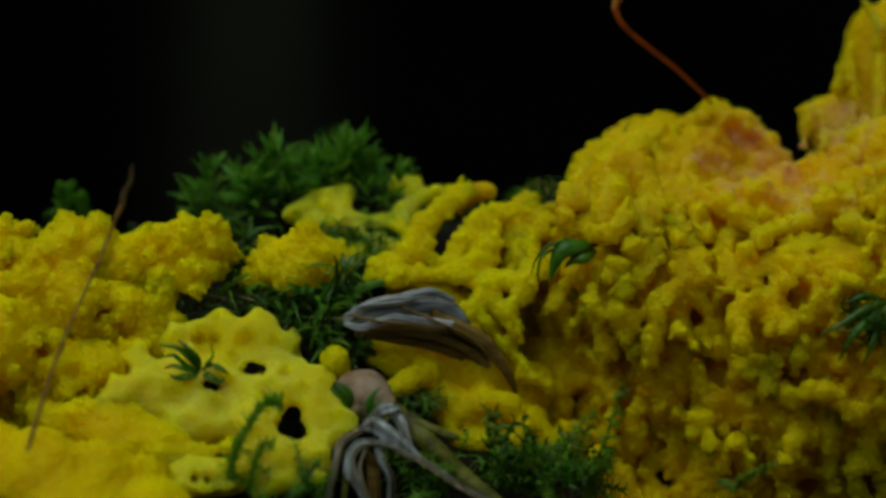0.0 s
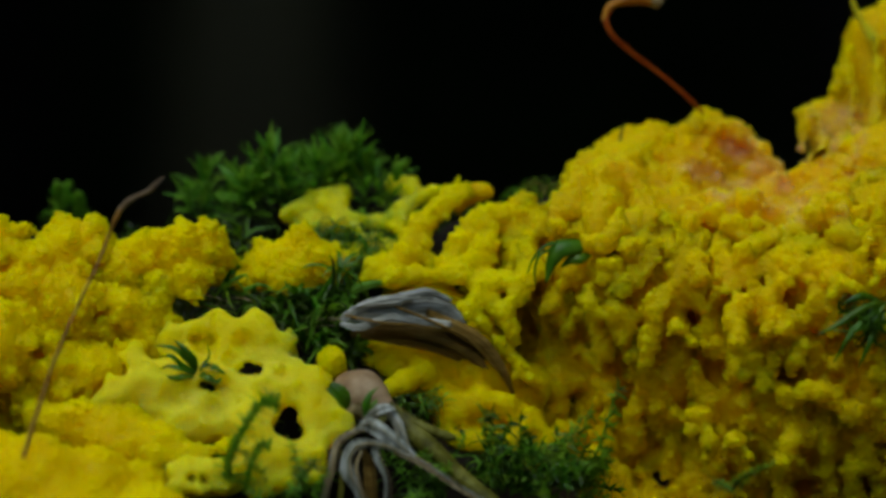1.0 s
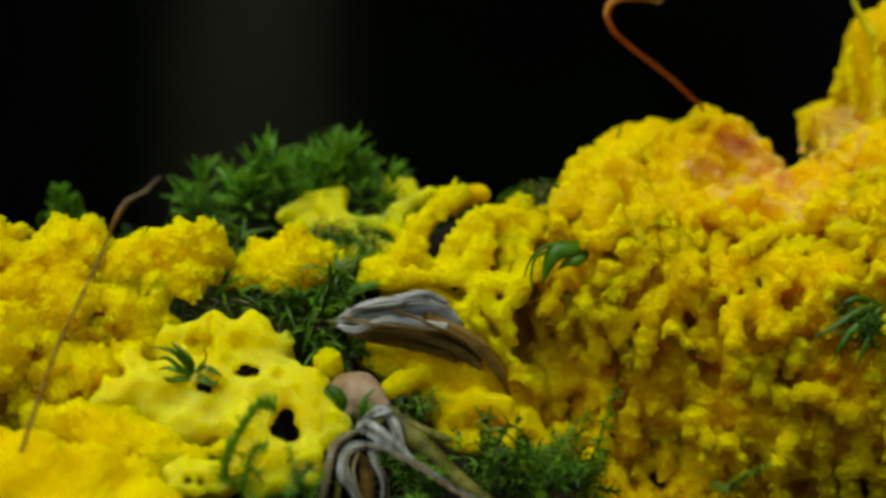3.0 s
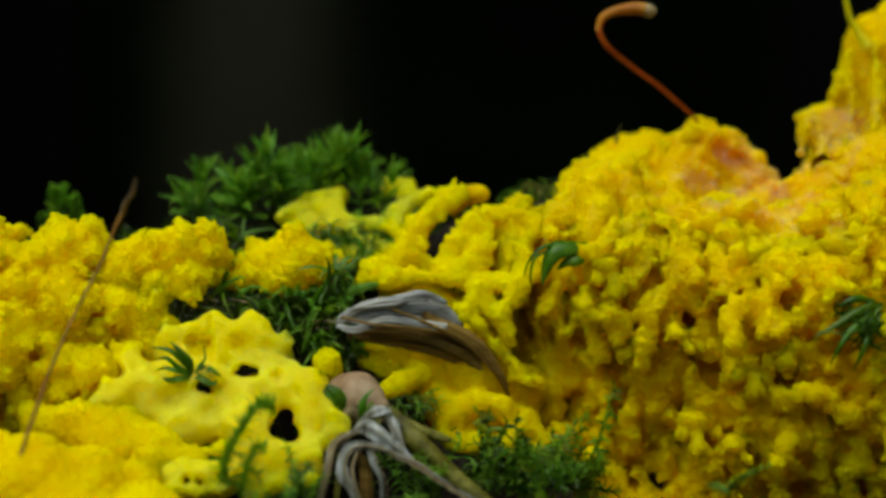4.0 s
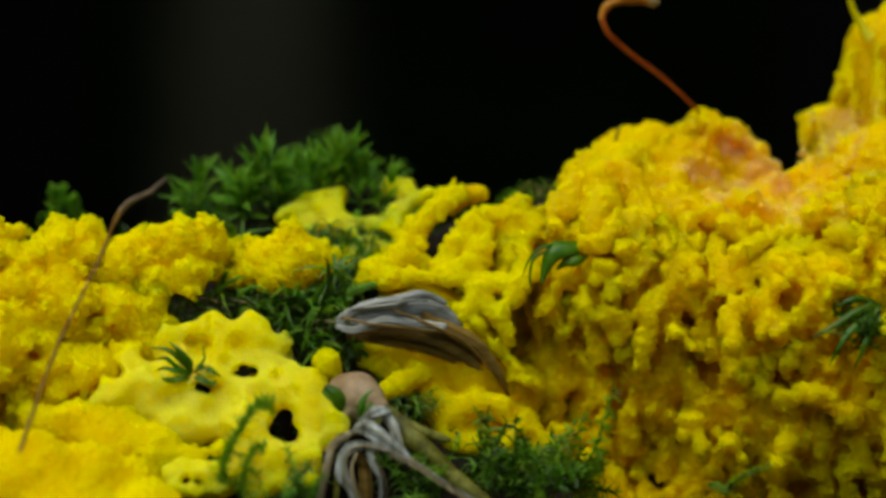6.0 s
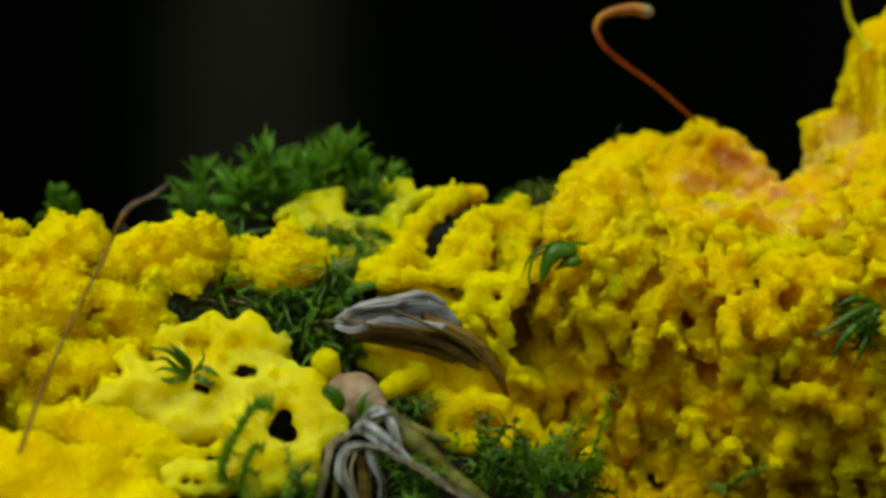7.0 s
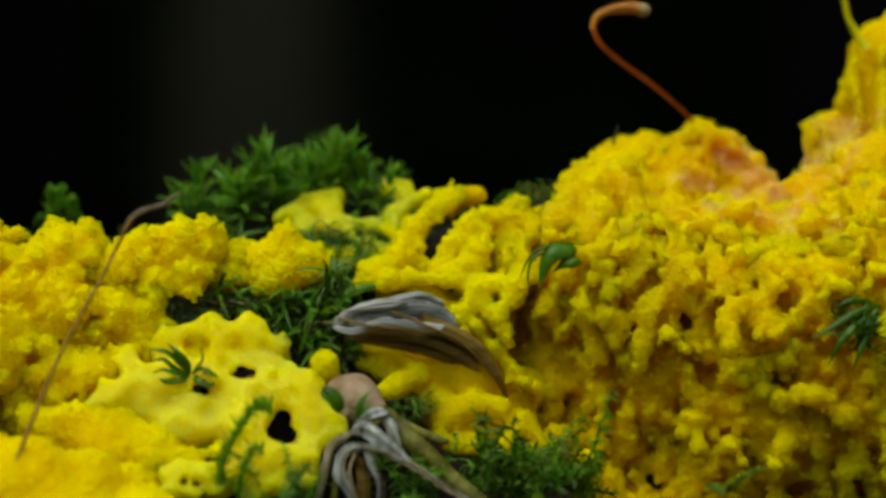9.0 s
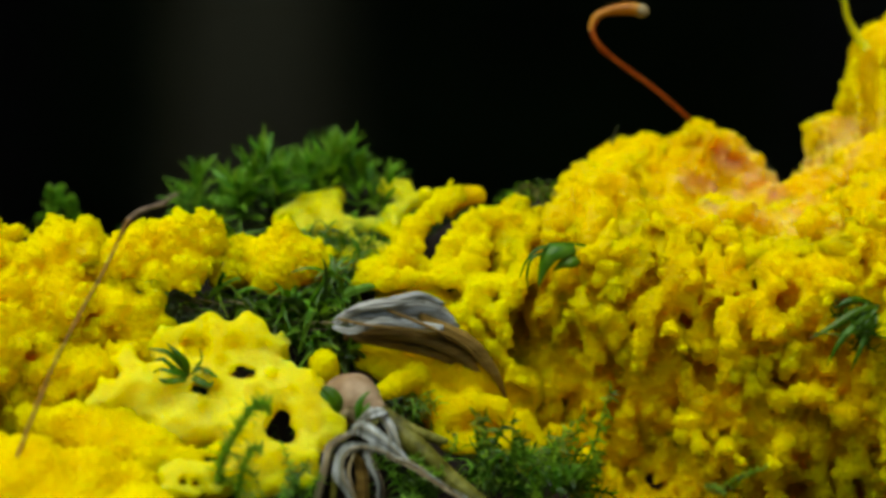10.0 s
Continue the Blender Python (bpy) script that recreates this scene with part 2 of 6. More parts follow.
# ---- soft bodies as one distance field each, turned into a mesh ----
class Body:
    def __init__(self, lo, hi, step=0.2):
        self.lo, self.h = np.array(lo, float), step
        self.n = np.ceil((np.array(hi, float) - self.lo) / step).astype(int) + 1
        self.f = np.full(self.n, 30.0, np.float32)
        self.axes = [(self.lo[i] + step * np.arange(self.n[i])).astype(np.float32) for i in range(3)]

    def window(self, lo, hi):
        a = np.clip(((np.array(lo) - self.lo) / self.h).astype(int), 0, self.n)
        b = np.clip(((np.array(hi) - self.lo) / self.h).astype(int) + 2, 0, self.n)
        sl = tuple(slice(x, y) for x, y in zip(a, b))
        return sl, np.ix_(*[self.axes[i][sl[i]] for i in range(3)])

    def blend(self, sl, d, k):
        old = self.f[sl]
        w = np.clip(0.5 + 0.5 * (old - d) / k, 0, 1)
        self.f[sl] = old * (1 - w) + d * w - k * w * (1 - w)

    def capsule(self, a, b, ra, rb, k=0.5):
        a, b = np.array(a, float), np.array(b, float)
        m = max(ra, rb) + k + 2 * self.h
        sl, (x, y, z) = self.window(np.minimum(a, b) - m, np.maximum(a, b) + m)
        ab = b - a
        u = ((x - a[0]) * ab[0] + (y - a[1]) * ab[1] + (z - a[2]) * ab[2]) / max(ab.dot(ab), 1e-9)
        u = np.clip(u, 0, 1)
        d = np.sqrt((x - a[0] - u * ab[0]) ** 2 + (y - a[1] - u * ab[1]) ** 2 + (z - a[2] - u * ab[2]) ** 2) - (ra + (rb - ra) * u)
        self.blend(sl, d, k)
        return self

    def ball(self, c, r, k=0.8, squash=(1, 1, 1)):
        c, s = np.array(c, float), np.array(squash, float)
        sl, (x, y, z) = self.window(c - (r * s + k + 0.5), c + (r * s + k + 0.5))
        d = np.sqrt(((x - c[0]) / s[0]) ** 2 + ((y - c[1]) / s[1]) ** 2 + ((z - c[2]) / s[2]) ** 2) - r
        self.blend(sl, d * s.min(), k)
        return self

    def balls(self, rows, k=1.2):
        for c, r in rows:
            self.ball(c, r, k)
        return self

    def carve(self, a, b, r, k=0.4):
        a, b = np.array(a, float), np.array(b, float)
        sl, (x, y, z) = self.window(np.minimum(a, b) - r - k - 0.5, np.maximum(a, b) + r + k + 0.5)
        ab = b - a
        u = np.clip(((x - a[0]) * ab[0] + (y - a[1]) * ab[1] + (z - a[2]) * ab[2]) / max(ab.dot(ab), 1e-9), 0, 1)
        d = r - np.sqrt((x - a[0] - u * ab[0]) ** 2 + (y - a[1] - u * ab[1]) ** 2 + (z - a[2] - u * ab[2]) ** 2)
        old = self.f[sl]
        w = np.clip(0.5 - 0.5 * (old - d) / k, 0, 1)
        self.f[sl] = old * (1 - w) + d * w + k * w * (1 - w)
        return self

    def lumps(self, size, seed, stretch=(1, 1, 1)):
        """A smooth random field with lumps of that size."""
        rng = np.random.RandomState(seed)
        s = [size * q for q in stretch]
        lat = rng.uniform(-1, 1, [int(self.n[i] * self.h / s[i]) + 6 for i in range(3)]).astype(np.float32)
        for i in range(3):
            u = np.arange(self.n[i]) * self.h / s[i]
            b = u.astype(int)
            w = (u - b).astype(np.float32)
            shape = [1, 1, 1]
            shape[i] = -1
            parts = ((1 - w) ** 3 / 6, (3 * w ** 3 - 6 * w * w + 4) / 6, (-3 * w ** 3 + 3 * w * w + 3 * w + 1) / 6, w ** 3 / 6)
            lat = sum(np.take(lat, b + k, i) * q.reshape(shape) for k, q in enumerate(parts))
        return lat * np.float32(0.4 / lat.std())

    def grain(self, size, amount, seed, ridged=False, stretch=(1, 1, 1)):
        """Adds smooth lumps of that size."""
        lat = self.lumps(size, seed, stretch)
        self.f += amount * ((1 - 2.2 * np.abs(lat)) * -1 if ridged else lat)
        return self

    def sponge(self, size, seed, out, deep, fill=0.0, stretch=(1, 1, 1), k=0.5):
        """Turns the outer layer into connected columns and folds over a deeper core."""
        g = (self.lumps(size, seed, stretch) + 0.5 * self.lumps(size * 0.5, seed + 1, stretch)) * np.float32(1.6 * size)
        layer = self.f - out
        hole = g - np.float32(fill * size)
        w = np.clip(0.5 - 0.5 * (layer - hole) / k, 0, 1)
        layer = layer * (1 - w) + hole * w + k * w * (1 - w)
        core = self.f + deep
        w = np.clip(0.5 + 0.5 * (core - layer) / (2 * k), 0, 1)
        self.f = core * (1 - w) + layer * w - 2 * k * w * (1 - w)
        return self

    def chains(self, rows, k=0.6):
        """Round strands through (x, y, z, radius) points."""
        for row in rows:
            for a, b in zip(row, row[1:]):
                self.capsule(a[:3], b[:3], a[3], b[3], k)
        return self

    def surface_points(self, gap, seed, keep=None):
        """Scattered points on the skin with their normals."""
        rng = np.random.RandomState(seed)
        f = self.f
        idx = np.argwhere(np.abs(f[1:-1, 1:-1, 1:-1]) < self.h * 0.6) + 1
        rng.shuffle(idx)
        _, first = np.unique((idx * self.h / (0.4 * gap)).astype(int), axis=0, return_index=True)
        idx = idx[np.sort(first)]
        i, j, k = idx.T
        n = np.stack((f[i + 1, j, k] - f[i - 1, j, k], f[i, j + 1, k] - f[i, j - 1, k], f[i, j, k + 1] - f[i, j, k - 1]), 1)
        n = n / (np.linalg.norm(n, axis=1)[:, None] + 1e-6)
        good = (n[:, 1] < 0.45) & (n[:, 2] > -0.75)
        cells, out = {}, []
        near = [(a, b, c) for a in (-1, 0, 1) for b in (-1, 0, 1) for c in (-1, 0, 1)]
        for p, n in zip(self.lo + self.h * idx[good], n[good]):
            if keep and not keep(p, n):
                continue
            x, y, z = (int(q // gap) for q in p)
            if any((p[0] - q[0]) ** 2 + (p[1] - q[1]) ** 2 + (p[2] - q[2]) ** 2 < gap * gap for a, b, c in near for q in cells.get((x + a, y + b, z + c), ())):
                continue
            cells.setdefault((x, y, z), []).append(p)
            out.append((p, n))
        return out

    def head(self, c, way, r, rng, bumps=7, k=0.12, bump=(0.24, 0.42)):
        """A rounded head set with small bumps, like a floret."""
        self.ball(c, r, 0.3)
        for _ in range(bumps):
            turn = way * 0.45 + rng.normal(0, 0.6, 3)
            turn = turn / np.linalg.norm(turn)
            self.ball(c + turn * r * rng.uniform(0.85, 1.12), r * rng.uniform(*bump), k)

    def florets(self, gap, seed, r=(0.5, 0.9), length=(0.2, 1.4), drop=0.1, bumps=7, keep=None, bump=(0.24, 0.42)):
        """Covers the skin with columns that end in bumpy heads."""
        rng = np.random.RandomState(seed + 3)
        for p, n in self.surface_points(gap, seed, keep):
            way = n + np.array((0, -0.1, -drop)) + rng.uniform(-0.35, 0.35, 3)
            way = way / np.linalg.norm(way)
            size = rng.uniform(*r)
            tip = p + way * rng.uniform(*length)
            self.capsule(p - n * 0.4, tip, size * 0.85, size * 0.7, 0.45)
            self.head(tip, way, size * 0.85, rng, bumps, 0.12, bump)
        return self

    def strands(self, gap, seed, r=(0.4, 0.75), steps=(2, 5), keep=None, k=0.55):
        """Sagging columns that run down over the skin and end in a bumpy head."""
        rng = np.random.RandomState(seed + 1)
        for p, n in self.surface_points(gap, seed, keep):
            a, size = p + n * 0.2, rng.uniform(*r)
            for _ in range(rng.randint(*steps)):
                d = np.array((rng.uniform(-0.8, 0.8), 0, -1.0))
                d = d - n * d.dot(n) + n * rng.uniform(-0.1, 0.25)
                b = a + d / np.linalg.norm(d) * rng.uniform(0.8, 1.5)
                self.capsule(a, b, size, size * rng.uniform(0.7, 1.1), k)
                a = b
            self.head(a, n, size * rng.uniform(1.0, 1.35), rng, 6)
        return self

    def knobs(self, gap, seed, r=(0.25, 0.4), sink=0.3, k=0.15, keep=None):
        """Small round granules on the skin."""
        rng = np.random.RandomState(seed + 5)
        for p, n in self.surface_points(gap, seed, keep):
            size = rng.uniform(*r)
            self.ball(p - n * size * sink, size, k)
        return self

    def dents(self, gap, seed, r=(0.5, 0.9), depth=0.45, k=0.3):
        """Shallow round hollows in the skin."""
        rng = np.random.RandomState(seed + 9)
        for p, n in self.surface_points(gap, seed):
            size = rng.uniform(*r)
            c = p + n * size * (1 - depth)
            self.carve(c, c + n * 0.01, size, k)
        return self

    def mesh(self, name, mat, pivot=(0, 0, 0)):
        """The skin as quads (surface nets)."""
        f = self.f
        inside = f < 0
        total = np.zeros([q - 1 for q in self.n], np.int8)
        for a in (0, 1):
            for b in (0, 1):
                for c in (0, 1):
                    total += inside[a:self.n[0] - 1 + a, b:self.n[1] - 1 + b, c:self.n[2] - 1 + c]
        cell = np.argwhere((total > 0) & (total < 8))
        number = np.full(total.shape, -1, np.int64)
        number[tuple(cell.T)] = np.arange(len(cell))
        corner = {(a, b, c): f[cell[:, 0] + a, cell[:, 1] + b, cell[:, 2] + c] for a in (0, 1) for b in (0, 1) for c in (0, 1)}
        where, hits = np.zeros((len(cell), 3)), np.zeros(len(cell))
        for axis in range(3):
            for a in (0, 1):
                for b in (0, 1):
                    lo = [a, b]
                    lo.insert(axis, 0)
                    hi = list(lo)
                    hi[axis] = 1
                    u, v = corner[tuple(lo)], corner[tuple(hi)]
                    cross = (u < 0) != (v < 0)
                    w = np.where(cross, u / np.where(cross, u - v, 1), 0)
                    spot = np.tile(np.array(lo, float), (len(cell), 1))
                    spot[:, axis] = w
                    where += spot * cross[:, None]
                    hits += cross
        verts = (self.lo + self.h * (cell + where / hits[:, None]) - np.array(pivot)) * MM
        quads = []
        for axis in range(3):
            one, two = [i for i in range(3) if i != axis]
            if axis == 1:
                one, two = two, one
            step = np.zeros(3, int)
            step[axis] = 1
            n = self.n
            a = inside[:n[0] - step[0], :n[1] - step[1], :n[2] - step[2]]
            b = inside[step[0]:, step[1]:, step[2]:]
            for first, flip in ((a & ~b, False), (~a & b, True)):
                e = np.argwhere(first)
                e = e[(e[:, one] > 0) & (e[:, two] > 0) & (e[:, one] < n[one] - 1) & (e[:, two] < n[two] - 1)]
                ring = []
                for p, q in ((0, 0), (1, 0), (1, 1), (0, 1)):
                    g = e.copy()
                    g[:, one] -= p
                    g[:, two] -= q
                    ring.append(number[tuple(g.T)])
                quad = np.stack(ring, 1)
                quad = quad[(quad >= 0).all(1)]
                quads.append(quad[:, ::-1] if flip else quad)
        quads = np.concatenate(quads)
        ends = np.concatenate([quads[:, (i, (i + 1) % 4)] for i in range(4)])
        one, two = np.concatenate((ends[:, 0], ends[:, 1])), np.concatenate((ends[:, 1], ends[:, 0]))
        share = np.maximum(np.bincount(one, minlength=len(verts)), 1)
        for _ in range(2):
            mean = np.stack([np.bincount(one, verts[two, i], len(verts)) / share for i in range(3)], 1)
            verts = verts * 0.5 + mean * 0.5
        me = bpy.data.meshes.new(name)
        me.vertices.add(len(verts))
        me.vertices.foreach_set("co", verts.astype(np.float32).ravel())
        me.loops.add(quads.size)
        me.loops.foreach_set("vertex_index", quads.astype(np.int32).ravel())
        me.polygons.add(len(quads))
        me.polygons.foreach_set("loop_start", np.arange(0, quads.size, 4, dtype=np.int32))
        me.polygons.foreach_set("use_smooth", np.ones(len(quads), bool))
        me.materials.append(mat)
        me.update(calc_edges=True)
        me.validate()
        return me


# ---- setting: ground, rotten branch, dark forest behind, added shade canopy ----
def build_ground():
    verts, faces = [], []
    edge = [-60000, -12000, -4000, -1500, -600, -250, 0, 60, 120, 180, 240, 300, 360, 420, 480, 600, 1500, 4000, 12000, 60000]
    for y in edge:
        for x in edge:
            fall = min(max((y - 60) / 400, 0), 1)
            verts.append((x, y + 40, -58 - 520 * fall * fall * (3 - 2 * fall) + 8 * math.sin(x * 0.01) * math.cos(y * 0.013)))
    n = len(edge)
    for j in range(n - 1):
        for i in range(n - 1):
            faces.append((j * n + i, j * n + i + 1, (j + 1) * n + i + 1, (j + 1) * n + i))
    tagged(new("ground", mesh_of("ground", verts, faces, SHADED_LITTER)), "forest floor of damp leaf litter, colour darkened for shade", "ground", kind="structure")


def build_branch():
    """A rotten branch on which all lies; its axis runs along x."""
    verts, faces, around, along = [], [], 72, 160
    for i in range(along + 1):
        x = -320 + 640 * i / along
        for j in range(around):
            a = 2 * math.pi * j / around
            p = V((x * 0.06, math.cos(a) * 1.2, math.sin(a) * 1.2))
            r = (1 + 0.05 * noise.noise(p) + 0.02 * noise.noise(p * 4)) * (1 - 0.25 * abs(x / 320) ** 3)
            r /= (abs(math.cos(a)) ** 3 + abs(math.sin(a)) ** 3) ** (1 / 3)
            verts.append((x, 28 + 22 * r * math.cos(a), -28 + 25.2 * r * math.sin(a)))
    for i in range(along):
        for j in range(around):
            k = (j + 1) % around
            faces.append((i * around + j, i * around + k, (i + 1) * around + k, (i + 1) * around + j))
    faces += [tuple(range(around)), tuple(range(along * around, (along + 1) * around))]
    tagged(new("branch", mesh_of("branch", verts, faces, ROTTEN)), "dark rotten fallen branch under moss and slime mould", "branch")


GAP = (-700, -1500)                # the gap left in the added canopy to shape the light, above and before the branch


def build_forest():
    """Trunks behind, a leafy bank and an added unseen canopy that keeps the background dark."""
    for x, y, r, h in ((-158, 2300, 78, 1500), (520, 3600, 110, 1400), (-1300, 3000, 120, 1400), (1500, 2600, 100, 1400), (-700, 4300, 150, 1000), (1100, 4500, 160, 900)):
        rows = [(x + 12 * math.sin(i * 0.9 + x), y, -700 + (h + 700) * i / 10, r * (1.5 if i == 0 else 1.12 - 0.05 * i)) for i in range(11)]
        tree = empty("tree", (x, y, -60), "dark blurred tree trunk in the shade", "tree", "trees behind")
        v, f = tube([(a - x, b - y, c + 60, d) for a, b, c, d in rows], 20, 4, 0.03)
        part("trunk", mesh_of("trunk", v, f, BARK if h == 1500 else SHADED_BARK), tree)
        # Crown out of view, added to shade the ground behind.
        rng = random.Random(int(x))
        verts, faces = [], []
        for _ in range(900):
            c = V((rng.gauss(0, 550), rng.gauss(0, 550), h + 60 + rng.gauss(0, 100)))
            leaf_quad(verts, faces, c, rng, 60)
        part("crown", mesh_of("crown", verts, faces, SHADED_LEAF, False), tree)
    # Shell of leaves added around the scene to block the sky light.
    rng = random.Random(4)
    verts, faces, rings, around = [], [], 14, 48
    for i in range(rings + 1):
        f = i / rings
        for j in range(around):
            a = 2 * math.pi * j / around
            p = V((math.cos(a), math.sin(a), f * 3))
            lump = 1 + 0.12 * noise.noise(p * 3)
            rad = (2300 + 4200 * math.sin(f * math.pi / 2) ** 1.0) * lump
            verts.append((GAP[0] * (1 - f) + rad * math.cos(a), GAP[1] * (1 - f) + rad * math.sin(a) * (1.0 if f > 0 else 1), -620 + (2450 * math.cos(f * math.pi / 2) ** 0.7) * (1 + 0.06 * noise.noise(p * 5))))
    for i in range(rings):
        for j in range(around):
            k = (j + 1) % around
            faces.append((i * around + j, i * around + k, (i + 1) * around + k, (i + 1) * around + j))
    shell = len(faces)
    for q in range(7000):
        a, b, c, d = (V(verts[i]) for i in faces[rng.randrange(shell)])
        c = a.lerp(b, rng.random()).lerp(d.lerp(c, rng.random()), rng.random())
        leaf_quad(verts, faces, c * 0.97, rng, 110)
    tagged(new("canopy", mesh_of("canopy", verts, faces, SHADED_LEAF, False)), "added leaf canopy, mostly out of view, blocking sky light around a gap", "foliage", kind="stuff")


def leaf_quad(verts, faces, c, rng, size):
    a = V((rng.gauss(0, 1), rng.gauss(0, 1), rng.gauss(0, 0.6))).normalized()
    b = a.cross(V((rng.gauss(0, 1), rng.gauss(0, 1), rng.gauss(0, 1)))).normalized()
    n = a.cross(b)
    s, k = size * rng.uniform(0.6, 1.3), len(verts)
    for p in (-a * s, -a * 0.2 * s + b * 0.45 * s + n * 0.1 * s, a * s - n * 0.15 * s, -a * 0.2 * s - b * 0.45 * s + n * 0.1 * s):
        verts.append(tuple(c + p))
    faces.append((k, k + 1, k + 2, k + 3))


build_ground()
build_branch()
build_forest()


# ---- slime mould: the big mound ----
def bounds(rows, pad=3.2):
    pts = np.array([p[:3] for row in rows for p in row if isinstance(p, tuple)])
    return pts.min(0) - pad, pts.max(0) + pad


FLANK = [
    ((6.9, 9.9, -2.6), 3.0), ((11.0, 7.5, -2.0), 3.6), ((15.0, 6.3, -3.7), 4.0), ((20.6, 5.0, -4.7), 4.2), ((26.3, 4.6, -4.6), 4.2), ((32.0, 4.2, -3.7), 4.8),
    ((9.1, 11.9, -6.2), 4.3), ((14.1, 11.8, -10.4), 6.0), ((19.8, 9.6, -10.0), 6.5), ((26.4, 7.6, -11.1), 6.8), ((32.9, 7.2, -11.1), 6.8),
    ((15.4, 12.2, -17.5), 5.4), ((21.2, 10.2, -18.9), 6.2), ((27.8, 10.2, -19.4), 6.6), ((34.0, 10.2, -19.8), 6.6),
    ((13.0, 10.0, -1.0), 4.2), ((20.0, 9.9, -2.2), 4.2), ((27.0, 9.3, -2.2), 4.2), ((33.0, 8.4, -0.6), 5.0), ((8.6, 12.4, -11.5), 4.4), ((9.6, 11.0, -17.0), 4.6), ((12.0, 8.0, -20.8), 4.6)]
CREST = [
    ((12.3, 12.5, 3.8), 3.3), ((15.5, 13.6, 4.7), 3.1), ((19.6, 14.7, 5.7), 3.1), ((22.3, 14.6, 4.8), 1.8), ((28.4, 13.3, 2.3), 2.9),
    ((30.1, 15.7, 5.0), 2.0), ((17.4, 11.2, 1.0), 4.2), ((22.9, 11.1, 0.6), 4.2), ((27.8, 10.1, 0.7), 4.2), ((33.0, 11.4, 3.0), 5.0)]
PEAK = [
    ((31.0, 15.7, 6.0), 2.45), ((29.3, 15.9, 7.7), 1.65), ((33.0, 17.6, 13.8), 1.65), ((32.0, 16.4, 8.0), 2.15), ((33.9, 17.2, 10.3), 3.15), ((34.7, 17.5, 12.9), 2.95), ((37.6, 17.6, 14.4), 4.15), ((34.5, 14.5, 5.5), 3.45)]
FOLDS_ONE = [
    [(9.4, 8.0, 4.3, 0.83), (8.9, 6.2, 2.5, 0.82), (7.8, 4.6, 1.1, 0.73), (6.1, 3.2, 0.0, 0.53), (5.0, 2.8, -0.5, 0.32)],
    [(11.5, 8.0, 5.0, 1.32), (11.5, 5.6, 2.7, 1.39), (10.8, 4.2, 1.6, 0.98)], [(10.3, 2.4, 0.2, 0.61), (11.7, 2.2, 0.4, 0.73), (12.7, 3.2, 1.8, 0.65)],
    [(13.2, 8.6, 5.4, 1.08), (14.1, 6.4, 2.7, 0.99), (14.1, 3.6, 0.1, 0.81)], [(15.1, 7.6, 3.2, 0.45), (15.9, 5.4, 1.4, 0.53), (16.1, 3.4, -0.3, 0.57)],
    [(16.5, 7.4, 2.9, 0.41), (17.7, 5.4, 1.4, 0.57), (18.3, 3.4, -0.3, 0.57)],
    [(17.4, 7.2, 2.5, 0.49), (19.3, 5.6, 1.8, 0.74), (20.8, 4.2, 1.1, 0.65), (22.1, 2.8, 0.1, 0.49)]]
FOLDS_TWO = [
    [(19.3, 8.2, 3.3, 1.08), (22.1, 7.0, 2.5, 0.99), (24.8, 6.4, 2.3, 0.82)], [(21.7, 2.6, -0.2, 0.57), (23.8, 3.8, 0.7, 0.73), (26.7, 4.4, 1.4, 0.65)],
    [(14.8, 9.6, 6.6, 0.50), (15.4, 9.0, 4.9, 0.50), (16.8, 8.0, 3.4, 0.41)], [(26.7, 4.2, 2.1, 1.06), (29.0, 3.6, 2.3, 1.22), (31.4, 3.2, 2.5, 1.21)],
    [(27.7, 2.4, 1.0, 0.73), (30.5, 2.0, 0.6, 0.89)]]
RIM = [
    [(14.9, 10.0, 6.5, 0.39), (17.1, 12.0, 7.9, 0.42), (19.2, 12.6, 8.4, 0.43), (21.3, 12.4, 8.0, 0.43), (23.4, 11.8, 6.0, 0.42), (23.8, 11.0, 5.0, 0.36)],
    [(13.9, 9.4, 6.5, 0.33), (15.2, 8.8, 4.9, 0.37), (17.0, 7.6, 3.1, 0.33)]]
RIBS = [
    [(27.0, 12.1, 6.1, 0.30), (27.4, 13.7, 8.4, 0.34), (29.9, 14.5, 10.2, 0.34), (30.8, 14.9, 13.0, 0.30)],
    [(28.4, 13.7, 9.0, 0.27), (28.6, 11.7, 6.6, 0.30), (28.1, 9.5, 4.7, 0.26)],
    [(30.7, 14.1, 11.5, 0.30), (31.0, 12.7, 8.6, 0.34), (30.2, 10.1, 5.5, 0.30)],
    [(32.8, 14.5, 13.6, 0.34), (32.9, 12.9, 9.9, 0.37), (31.9, 10.3, 6.3, 0.34)]]
APRON = [
    [(13.1, 8.5, 2.5, 2.49), (16.4, 8.0, 0.9, 2.48), (19.7, 7.5, 0.1, 2.48), (23.0, 7.5, 0.1, 2.48), (27.0, 7.0, 0.1, 2.88), (31.1, 6.5, 0.2, 2.88)],
    [(10.3, 10.5, 3.6, 1.67), (11.0, 8.0, 0.9, 1.82)]]
